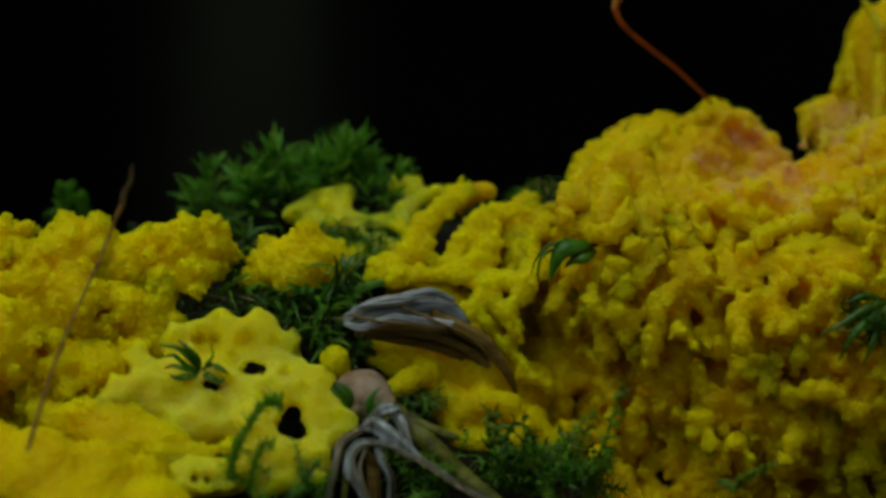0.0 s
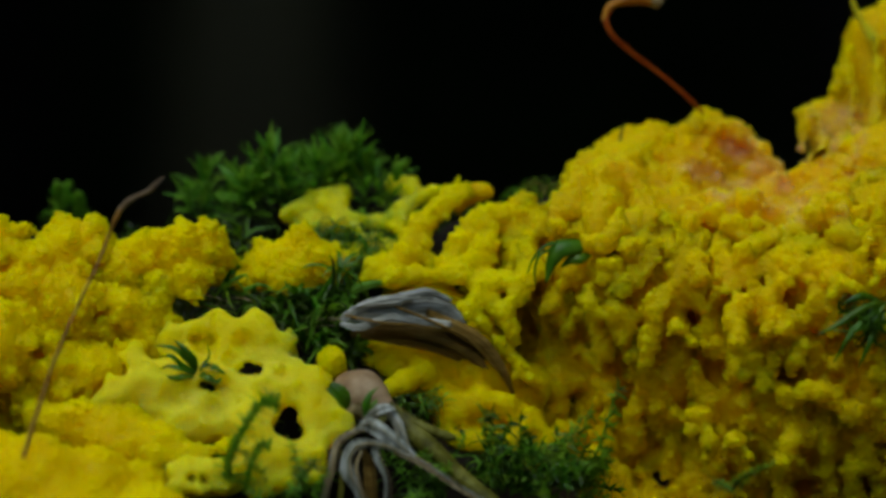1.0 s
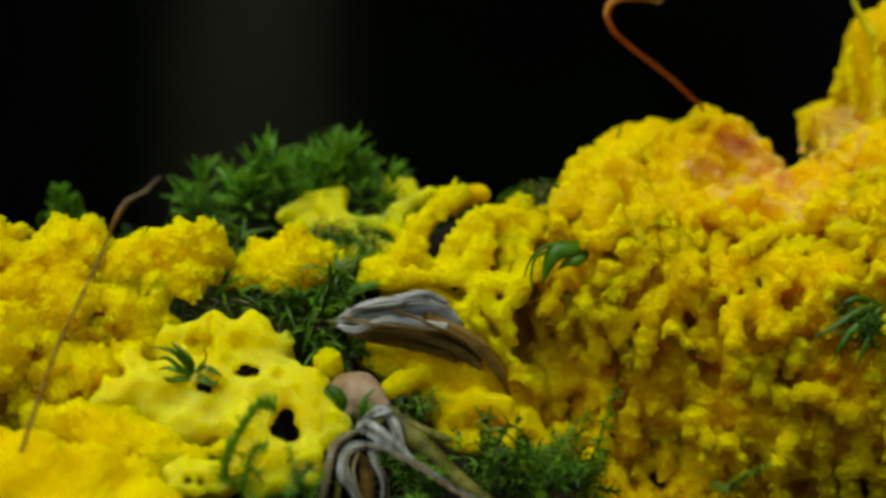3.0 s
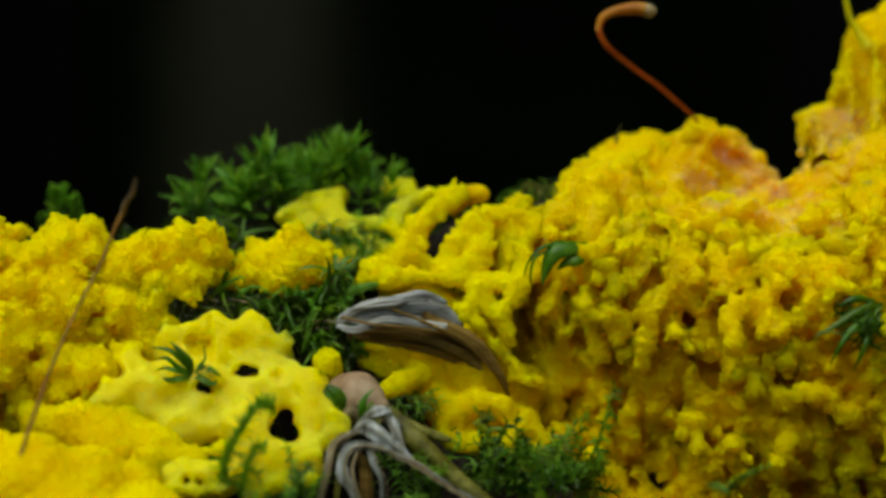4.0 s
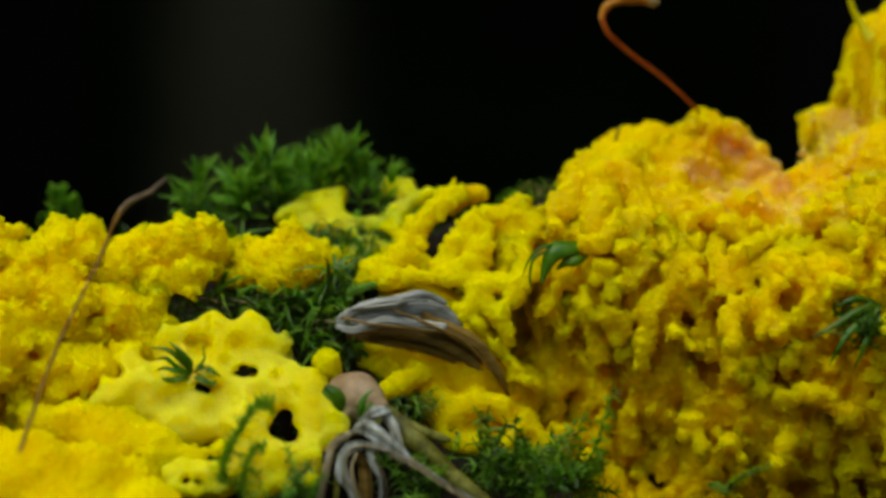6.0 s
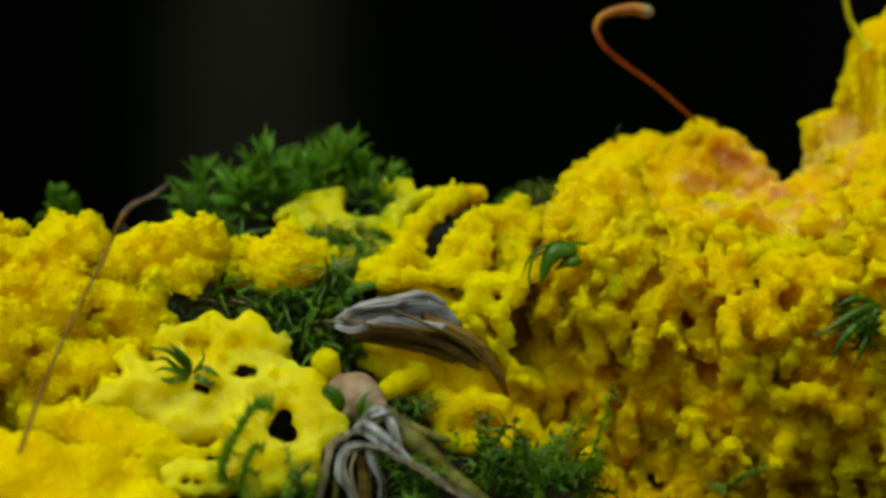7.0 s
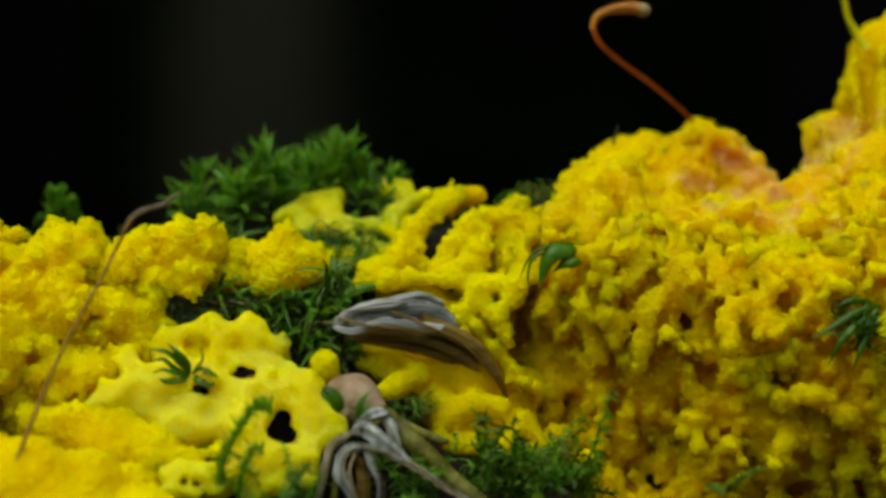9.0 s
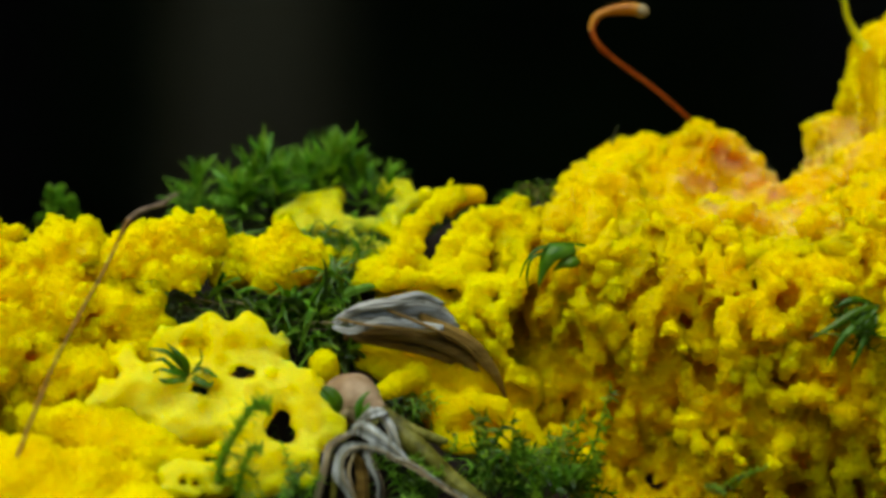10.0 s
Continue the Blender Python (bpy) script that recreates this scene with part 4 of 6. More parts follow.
def build_left():
    thing = empty("slime_mold", LEFT_AT, "bright yellow slime mould cushions and a glossy sheet with holes", "slime mold", "slime mould patches")
    made = {}
    for name, rows, gap, size, seed, pad in (("cushion", CUSHION, 1.9, (0.5, 1.0), 31, 5.5), ("clump", CLUMP_ONE, 1.4, (0.5, 0.9), 41, 4), ("clump", CLUMP_TWO, 1.4, (0.5, 0.85), 51, 4), ("clump", CLUMP_THREE, 1.4, (0.35, 0.6), 56, 4), ("dome", DOME, 2.2, (0.45, 0.8), 61, 6)):
        lo, hi = bounds([(c,) for c, _ in rows], pad)
        lo[0] = max(lo[0], -42)
        body = Body(lo, hi, 0.11).balls([(c, r * (1.1 if name == "clump" else 1)) for c, r in rows], 0.7).grain(2.0, 0.4 if name != "dome" else 0.25, seed)
        if name == "cushion":
            body.sponge(1.2, 311, 0.3, 0.9, 0.75, (1, 1, 1), 0.35)
        if name != "dome":
            body.florets(gap, seed + 1, size, (-0.5, 0.0), 0.1, 12, None, (0.28, 0.45))
        body.grain(0.6, 0.2 if name != "dome" else 0.12, seed + 2).knobs(0.7, seed + 5, (0.22, 0.36), 0.35, 0.12).knobs(0.4, seed + 4, (0.13, 0.21), 0.2, 0.06)
        pivot = tuple(np.mean([c for c, _ in rows], 0))
        ob = part(name, body.mesh(name, YELLOW, pivot), thing, V(pivot) - V(LEFT_AT))
        made.setdefault(name, []).append((ob, V(pivot) - V(LEFT_AT)))
    lo, hi = bounds(SHEET_ONE + SHEET_TWO + SHEET_THREE, 3.5)
    body = Body(lo, hi, 0.13).chains(SHEET_FILL, 1.2).chains([[(*p[:3], p[3] * 0.9) for p in row] for row in SHEET_ONE + SHEET_TWO + SHEET_THREE], 1.0).grain(1.4, 0.4, 71).dents(1.45, 74, (0.35, 0.8), 0.45, 0.45)
    for a, b, r in HOLES:
        body.carve(a, b, r, 0.4)
    body.knobs(2.2, 75, (0.15, 0.35), 0.1, 0.3).grain(0.6, 0.09, 72)
    part("sheet", body.mesh("sheet", PALE, LEFT_AT), thing, (0, 0, 0), "glossy pale yellow sheet with round holes")
    lo, hi = bounds(LOBES, 3.5)
    body = Body(lo, hi, 0.12).chains(LOBES, 0.9).grain(1.8, 0.3, 171).florets(2.2, 172, (0.4, 0.8), (-0.5, -0.1), 0.1, 9, None, (0.25, 0.4)).grain(0.6, 0.15, 173)
    body.knobs(0.7, 174, (0.2, 0.32), 0.4, 0.15).knobs(0.4, 175, (0.12, 0.2), 0.25, 0.06)
    part("lobe", body.mesh("lobe", YELLOW, LEFT_AT), thing, (0, 0, 0), "rounded yellow lobes below the sheet")
    return thing, made


mound, crest, peak, clusters = build_mound()
veins = build_veins()
left, left_parts = build_left()


# ---- humus under the moss ----
HUMUS = [
    ((-16.1, 10.2, -8.2), 4.2), ((-9.4, 9.2, -8.1), 4.0), ((-6.0, 6.8, -11.5), 4.2), ((-12.6, 7.7, -13.3), 4.5), ((-15.8, 5.2, -17.9), 5.0), ((-10.0, 4.1, -18.5), 4.6),
    ((-3.4, 3.3, -16.3), 4.8), ((0.7, 4.1, -18.5), 5.2), ((6.0, 5.9, -20.3), 4.6), ((-2.7, 9.0, -9.7), 3.2), ((-16.2, 11.7, -3.3), 3.0), ((-9.6, 14.8, -2.8), 3.2),
    ((-4.5, 15.9, -2.1), 3.2), ((-16.6, 17.9, -1.8), 3.2), ((-11.4, 18.0, -1.4), 3.6), ((-6.2, 18.0, -1.0), 3.6), ((-28.9, 15.7, -3.3), 2.6), ((-22.8, 14.7, -3.6), 2.6),
    ((1.5, 14.8, -2.8), 3.4), ((7.5, 15.9, -1.6), 3.4), ((-24.5, 10.1, -9.4), 5.0), ((-30.5, 11.2, -7.9), 5.0), ((-26.0, 4.3, -16.1), 6.0)]


def build_humus():
    lo, hi = bounds([(c,) for c, r in HUMUS], 7)
    body = Body(lo, hi, 0.4).balls(HUMUS, 2.0).grain(2.5, 0.8, 91).grain(1.0, 0.3, 92)
    tagged(new("humus", body.mesh("humus", ROTTEN)), "dark damp humus on the branch under the moss", "soil", kind="structure")
    return body.surface_points(2.3, 93)


bed = build_humus()


# ---- moss ----
def leaf_blade(length, width, bend, fold=0.35, rows=5):
    """A narrow pointed leaf along +x, bending up or down, folded along its rib."""
    rows = 8 if abs(bend) > 1.4 else rows
    verts, faces = [], []
    for i in range(rows + 1):
        f = i / rows
        a = bend * f
        x, z = length * (math.sin(a) / bend if abs(bend) > 1e-3 else f), length * ((1 - math.cos(a)) / bend if abs(bend) > 1e-3 else 0)
        w = width * (math.sin(math.pi * min(1, 0.22 + 0.78 * f)) ** 1.25 if f < 1 else 0.0) + width * 0.03
        for s in (-1, 0, 1):
            verts.append((x - fold * w * abs(s) * math.sin(a), s * w, z + fold * w * abs(s) * math.cos(a)))
    for i in range(rows):
        for s in (0, 1):
            a = i * 3 + s
            faces.append((a, a + 1, a + 4, a + 3))
    return verts, faces


def turned(piece, m):
    return [tuple(m @ V(v)) for v in piece[0]], piece[1]


def shoot(seed, length, leaf, width, count, spread=(80, 35), bend=(-0.4, -1.0), arc=0.25, crown=0, curl=(-0.3, 0.3)):
    """One moss shoot along +z: a thin stem with spiralling leaves, and a tuft at its tip. Returns the stem and the leaves."""
    rng = random.Random(seed)
    lean = V((rng.uniform(-1, 1), rng.uniform(-1, 1), 0)) * arc

    def spot(f):
        return V((lean.x * length * f * f, lean.y * length * f * f, length * f))
    stem = tube([(*spot(i / 5), 0.13 - 0.016 * i) for i in range(6)], 5, 2, up=(1, 0, 0.2))
    leaves = []
    for i in range(count):
        f = 0.12 + 0.88 * i / (count - 1)
        open_by = spread[0] + (spread[1] - spread[0]) * f + rng.uniform(-12, 12)
        size = leaf * (0.75 + 0.4 * math.sin(math.pi * min(f * 0.9, 1))) * rng.uniform(0.8, 1.15)
        m = Matrix.Translation(spot(f)) @ pose(0, 0, 0, 0, 0, i * 137.5 + rng.uniform(-15, 15)) @ pose(0, 0, 0, 0, -(90 - open_by), 0)
        leaves.append(turned(leaf_blade(size, width * rng.uniform(0.8, 1.2), rng.uniform(*bend)), m))
    for i in range(crown):
        m = Matrix.Translation(spot(1)) @ pose(0, 0, 0, 0, 0, i * 360 / crown + rng.uniform(-20, 20)) @ pose(0, 0, 0, 0, -rng.uniform(40, 85), 0)
        leaves.append(turned(leaf_blade(leaf * rng.uniform(0.5, 0.9), width * 0.8, rng.uniform(*curl)), m))
    return stem, leaves


def shoot_parts(mat, *args, **kw):
    """A shoot whose leaves are single pieces."""
    stem, leaves = shoot(*args, **kw)
    return mesh_of("shoot", *stem, STEM_GREEN), [mesh_of("leaf", *leaf, mat) for leaf in leaves]


def shoot_mesh(mat, *args, **kw):
    stem, leaves = shoot(*args, **kw)
    v, f = joined([stem] + leaves)
    return mesh_of("shoot", v, f, mat)


STAR = [shoot_parts(STAR_GREEN, s, 4.4, 3.7, 0.33, 15, (70, 18), (0.3, -0.9), 0.25, 5) for s in range(6)]
CURLY = [shoot_mesh(FINE_GREEN, 20 + s, 2.4, 3.3, 0.12, 13, (75, 10), (-2.2, -5.0), 0.6, 2, (-2.5, -4.5)) for s in range(6)] + [shoot_mesh(FRESH_GREEN, 30 + s, 2.4, 3.2, 0.12, 10, (80, 15), (-2.0, -4.4), 0.5, 2, (-2.5, -4.5)) for s in range(3)]
DARK = [shoot_mesh(DEEP_GREEN, 60 + s, 2.2, 3.0, 0.1, 12, (75, 10), (-2.2, -5.0), 0.6, 2, (-2.5, -4.5)) for s in range(4)]
CURLS = [shoot_parts(FINE_GREEN, 20 + s, 2.6, 3.0, 0.15, 15, (70, 15), (-1.6, -3.6), 0.5, 3, (-2, -4)) for s in range(5)]
FEATHER = [shoot_mesh(FINE_GREEN, 40 + s, 4.8, 1.8, 0.15, 44, (60, 30), (-0.8, -2.4), 1.3, 4) for s in range(3)] + [shoot_mesh(FRESH_GREEN, 50 + s, 4.6, 1.7, 0.14, 40, (60, 30), (-0.8, -2.4), 1.3, 4) for s in range(5)]
ROUND = [shoot_parts(STAR_GREEN, 80 + s, 2.6, 1.3, 0.42, 14, (70, 25), (0.5, 1.0), 0.2, 8) for s in range(3)]


def moss(kinds, a, b, spread, count, size, seed, label, way=(0, -0.35, 1), wild=0.5, deep=0.8):
    """A tuft of shoots rooted along the line from a to b."""
    rng = random.Random(seed)
    a, b = V(a), V(b)
    mid = (a + b) / 2
    thing = empty("moss_tuft", mid, label, "moss", "moss tufts")
    for i in range(count):
        root = a.lerp(b, (i + rng.random()) / count) + V((rng.uniform(-1, 1), deep * rng.uniform(-1, 1), 0.6 * rng.uniform(-1, 1))) * spread
        up = (V(way) + V((rng.uniform(-1, 1), rng.uniform(-1, 1), rng.uniform(-0.5, 0.5))) * wild).normalized()
        k = size * rng.uniform(0.75, 1.25)
        m = Matrix.Translation((root - mid) * MM) @ up.to_track_quat("Z", "Y").to_matrix().to_4x4() @ pose(0, 0, 0, 0, 0, rng.uniform(0, 360)) @ Matrix.Scale(k, 4)
        form = rng.choice(kinds)
        ob = part("shoot", form[0] if isinstance(form, tuple) else form, thing)
        ob.matrix_basis = m
        for leaf in form[1] if isinstance(form, tuple) else ():
            part("leaf", leaf, ob)
    return thing


def build_carpet():
    """Low moss all over the humus, too fine to count."""
    rng = random.Random(77)
    forms = [joined([st] + lv) for st, lv in (shoot(100 + i, 1.2, 2.0, 0.1, 9, (80, 10), (-2.4, -5.0), 0.7, 2, (-2.5, -4.5)) for i in range(5))]
    pieces = []
    for p, n in bed:
        up = (V(n) + V((rng.uniform(-1, 1), rng.uniform(-1, 1), rng.uniform(-0.4, 1))) * 0.5).normalized()
        pieces.append(turned(rng.choice(forms), Matrix.Translation(V(p)) @ up.to_track_quat("Z", "Y").to_matrix().to_4x4() @ pose(0, 0, 0, 0, 0, rng.uniform(0, 360)) @ Matrix.Scale(rng.uniform(0.6, 1.2), 4)))
    v, f = joined(pieces)
    tagged(new("moss_carpet", mesh_of("moss_carpet", v, f, DEEP_GREEN)), "low dark green moss over the humus", "moss", kind="stuff")


def build_curls():
    """Fine curled leaf tips all over the low moss."""
    rng = random.Random(78)
    pieces = []
    for p, n in bed:
        for _ in range(3):
            c = np.array(p) + np.array(n) * rng.uniform(0.5, 1.7) + np.array([rng.uniform(-0.9, 0.9) for _ in range(3)])
            r, a0, span = rng.uniform(0.35, 0.9), rng.uniform(0, 6.3), rng.uniform(2.2, 4.4)
            u = V((rng.gauss(0, 1), rng.gauss(0, 0.4), rng.gauss(0, 1))).normalized()
            w = u.cross(V((rng.gauss(0, 0.5), 1, rng.gauss(0, 0.5)))).normalized()
            u, w = np.array(u), np.array(w)
            ring = [tuple(c + r * (1 - 0.35 * i / 6) * (math.cos(a0 + span * i / 6) * u + math.sin(a0 + span * i / 6) * w)) + (0.075 * (1 - 0.8 * i / 6),) for i in range(7)]
            pieces.append(tube(ring, 4, 2))
    v, f = joined(pieces)
    tagged(new("moss_curls", mesh_of("moss_curls", v, f, FRESH_GREEN)), "thin curled pale green moss tips over the low moss", "moss", kind="stuff")


def build_rosette(a, b, count, seed, label, broad=0.3):
    """Broad soft moss blades that curl over, rooted along a line."""
    rng = random.Random(seed)
    mid = V(a).lerp(V(b), 0.5)
    thing = empty("moss_rosette", mid, label, "moss", "moss tufts")
    for i in range(count):
        root = V(a).lerp(V(b), (i + rng.random()) / count) - mid + V((rng.uniform(-0.5, 0.5), rng.uniform(-0.6, 0.6), rng.uniform(-0.9, 0.9)))
        r, turn = rng.uniform(0.8, 2.2), rng.uniform(1.3, 3.0)
        out = V((rng.gauss(0, 1), rng.gauss(-0.5, 0.7), rng.gauss(0, 0.5))).normalized()
        up = V((rng.gauss(0, 0.5), rng.gauss(-0.2, 0.3), 1)).normalized()
        wide = broad * rng.uniform(0.5, 1.2)
        rows = []
        for k in range(8):
            q = turn * k / 7
            u = r * ((1 - math.cos(q)) * out + 0.8 * math.sin(q) * up) + V((rng.uniform(-0.06, 0.06), rng.uniform(-0.06, 0.06), rng.uniform(-0.06, 0.06)))
            rows.append(tuple(root + u) + (wide * min(1, 0.4 + 2.2 * k / 7) * (1 - (k / 7) ** 1.6) + 0.012,))
        v, f = ribbon(rows, 0.6, 0.03, 0, 6, 3, (0, -1, 0.3), (rng.uniform(-50, 50), rng.uniform(-50, 50)), i)
        part("blade", mesh_of("blade", v, f, rng.choice((FRESH_GREEN, STAR_GREEN, FINE_GREEN, FINE_GREEN, DEEP_GREEN))), thing)
    return thing


build_carpet()
build_curls()
build_rosette((-11.9, 2.5, -5.1), (-7.1, 3.1, -4.8), 60, 301, "bright green curled moss blades beside the dead leaf", 0.36)
build_rosette((-10.3, 1.9, -6.7), (-6.2, 2.2, -7.5), 50, 302, "wet green curled moss blades above the bud", 0.36)
build_rosette((-17.8, 3.2, -4.9), (-12.6, 3.8, -4.6), 34, 306, "thin dark green curled moss blades behind the yellow sheet", 0.16)
build_rosette((-15.7, 6.6, -2.8), (-15.2, 7.4, -0.6), 26, 307, "dark green moss blades between the yellow clumps", 0.3)
build_rosette((2.2, -4.2, -15.2), (8.0, -3.6, -14.9), 34, 304, "fine green curled moss blades at the foot of the mound", 0.14)
moss(STAR, (-19.2, 13.1, 0.4), (-12.9, 13.2, 0.8), 1.2, 10, 0.66, 1, "dark green star-leaved moss cushion behind the slime mould")
moss(STAR, (-14.0, 14.2, 1.4), (-7.2, 13.6, 2.0), 1.2, 11, 0.74, 2, "tall pointed green moss shoots behind the slime mould")
moss(STAR, (-8.2, 13.4, 3.3), (-6.9, 13.5, 3.2), 0.5, 4, 0.62, 3, "tall bright green moss shoot with spread pointed leaves", (0.1, -0.2, 1), 0.3)
moss(STAR, (-6.0, 12.0, 1.6), (-3.9, 12.0, 1.0), 0.4, 3, 0.6, 4, "green moss shoots rising out of the yellow veins", (0.2, -0.3, 1), 0.3)
moss(ROUND, (-29.3, 14.2, 0.9), (-27.4, 14.1, 0.5), 0.3, 4, 0.75, 5, "small round-leaved green moss sprig", (0, -0.2, 1), 0.3)
moss(DARK, (-16.3, 7.8, -2.4), (-15.1, 9.0, -0.9), 0.9, 10, 0.8, 6, "dark green moss between the yellow clumps")
moss(CURLY, (-10.2, 10.0, -0.6), (-6.0, 11.0, -0.7), 0.7, 10, 0.7, 7, "fine green moss under the yellow veins")
moss(CURLY, (-7.6, 8.0, -0.8), (-4.3, 8.4, -1.1), 0.6, 8, 0.5, 31, "small green moss showing through the pale web")
moss(CURLY, (-3.9, 9.6, 0.7), (-1.8, 9.1, 0.5), 0.5, 4, 0.45, 32, "small green moss showing through the pale web")
moss(DARK, (-19.7, 3.5, -5.4), (-12.4, 4.0, -5.3), 0.9, 9, 0.6, 8, "dark curly green moss behind the yellow sheet", (0, -0.5, 0.8))
moss(CURLY, (-11.5, 3.3, -6.6), (-6.7, 4.5, -5.6), 1.1, 3, 0.6, 9, "curly green moss beside the dead leaf", (-0.1, -0.6, 0.8))
moss(CURLY, (-9.5, 2.1, -8.7), (-5.9, 3.1, -8.5), 1.0, 4, 0.7, 10, "wet green moss under the pink bud", (0, -0.6, 0.7))
moss(CURLS, (-8.8, 5.6, -4.1), (-6.7, 6.1, -3.9), 0.5, 5, 0.85, 11, "pale green moss rosette beside the dead leaf", (0, -0.3, 1))
moss(FEATHER, (-13.3, -8.3, -16.6), (-8.7, -7.8, -16.5), 0.5, 10, 0.45, 15, "feathery dark green moss below the yellow sheet")
moss(FEATHER, (-2.5, -3.8, -17.1), (0.2, -3.8, -17.1), 0.7, 10, 0.6, 16, "feathery green moss among the straw")
moss(FEATHER, (1.8, -2.7, -16.1), (9.4, -1.7, -16.2), 0.9, 46, 0.62, 17, "feathery dark green moss at the foot of the mound", (0.75, -0.55, 0.3), 0.7)
moss(CURLY, (-3.0, -0.2, -11.6), (-0.2, 0.8, -11.8), 0.5, 8, 0.5, 18, "dark moss beside the straw", (0, -0.6, 0.7))
moss(CURLY, (6.3, 10.3, 2.7), (8.4, 10.3, 2.7), 0.4, 5, 0.42, 21, "curled green moss at the edge of the mound", (0, -0.3, 0.8))
moss(FEATHER, (19.5, -4.8, -16.9), (20.7, -4.8, -16.5), 0.2, 3, 0.38, 22, "small moss tip at the foot of the mound")


# ---- dead leaf, straw, bud, stalks ----
def build_dead_leaf():
    at = (-1.8, 1.4, -5.8)
    thing = empty("dead_leaf", at, "curled grey-brown dead leaf with ridged folds", "leaf")
    rel = lambda rows: [tuple(np.array(p) - np.array(at)) + (w,) for p, w in rows]
    top = rel([((-7.7, 0.8, -5.1), 0.20), ((-6.4, 0.3, -4.6), 0.60), ((-4.2, 0.0, -4.5), 0.84), ((-1.8, 0.4, -4.3), 0.92), ((0.1, 1.0, -4.6), 0.76), ((1.4, 1.6, -5.7), 0.28)])
    v, f = ribbon(top, 0.7, 0.1, 6, 16, 8, (0, -0.9, 0.4), (10, -10), 1, 0.06)
    part("blade", mesh_of("blade", v, f, GREY_LEAF), thing, (0, 0, 0), "pale grey weathered fold with highlights in its colour")
    # Lower blade: leaf brown, its darkness also standing for shade under the fold.
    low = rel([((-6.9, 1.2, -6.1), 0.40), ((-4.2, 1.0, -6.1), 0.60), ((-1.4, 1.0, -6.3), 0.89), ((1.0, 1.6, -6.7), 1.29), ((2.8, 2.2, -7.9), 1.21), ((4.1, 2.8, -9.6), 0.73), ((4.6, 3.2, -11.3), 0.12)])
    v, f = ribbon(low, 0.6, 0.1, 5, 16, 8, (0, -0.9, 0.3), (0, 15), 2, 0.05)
    part("blade", mesh_of("blade", v, f, BROWN_LEAF), thing, (0, 0, 0), "brown underside, darkened in colour for its shade")
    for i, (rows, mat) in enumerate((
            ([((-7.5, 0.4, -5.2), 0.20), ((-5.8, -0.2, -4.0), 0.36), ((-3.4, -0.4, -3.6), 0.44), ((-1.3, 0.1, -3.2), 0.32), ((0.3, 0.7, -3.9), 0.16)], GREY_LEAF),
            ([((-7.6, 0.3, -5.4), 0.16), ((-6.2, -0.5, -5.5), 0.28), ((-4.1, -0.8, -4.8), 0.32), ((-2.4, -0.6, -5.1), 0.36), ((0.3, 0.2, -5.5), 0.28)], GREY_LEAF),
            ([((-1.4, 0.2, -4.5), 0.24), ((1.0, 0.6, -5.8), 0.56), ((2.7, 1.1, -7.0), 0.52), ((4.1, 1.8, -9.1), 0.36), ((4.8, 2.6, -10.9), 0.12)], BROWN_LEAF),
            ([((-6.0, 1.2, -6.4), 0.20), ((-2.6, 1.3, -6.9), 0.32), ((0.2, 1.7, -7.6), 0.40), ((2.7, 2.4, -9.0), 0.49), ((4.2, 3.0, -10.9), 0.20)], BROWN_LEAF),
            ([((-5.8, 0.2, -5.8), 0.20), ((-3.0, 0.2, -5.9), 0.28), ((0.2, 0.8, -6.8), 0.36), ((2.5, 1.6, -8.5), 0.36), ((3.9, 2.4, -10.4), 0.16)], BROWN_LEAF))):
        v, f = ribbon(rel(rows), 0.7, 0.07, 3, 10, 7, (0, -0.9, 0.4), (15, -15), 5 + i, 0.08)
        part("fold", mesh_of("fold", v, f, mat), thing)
    for i, rows in enumerate(([((-3.7, -0.9, -4.1), 0.09), ((-1.1, -0.5, -5.2), 0.12), ((1.6, 0.4, -6.7), 0.12), ((3.6, 1.4, -9.0), 0.08)],
                              [((-7.2, -0.2, -4.8), 0.08), ((-4.9, -1.0, -5.2), 0.10), ((-2.2, -0.6, -5.5), 0.10), ((0.9, 0.2, -6.1), 0.08)],
                              [((-6.8, 0.0, -4.3), 0.08), ((-4.1, -0.9, -3.6), 0.10), ((-1.0, -0.2, -3.6), 0.08)])):
        v, f = tube(rel(rows), 7, 6, 0.08, seed=i)
        part("rib", mesh_of("rib", v, f, (BROWN_LEAF, BROWN_LEAF, GREY_LEAF)[i]), thing)
    return thing


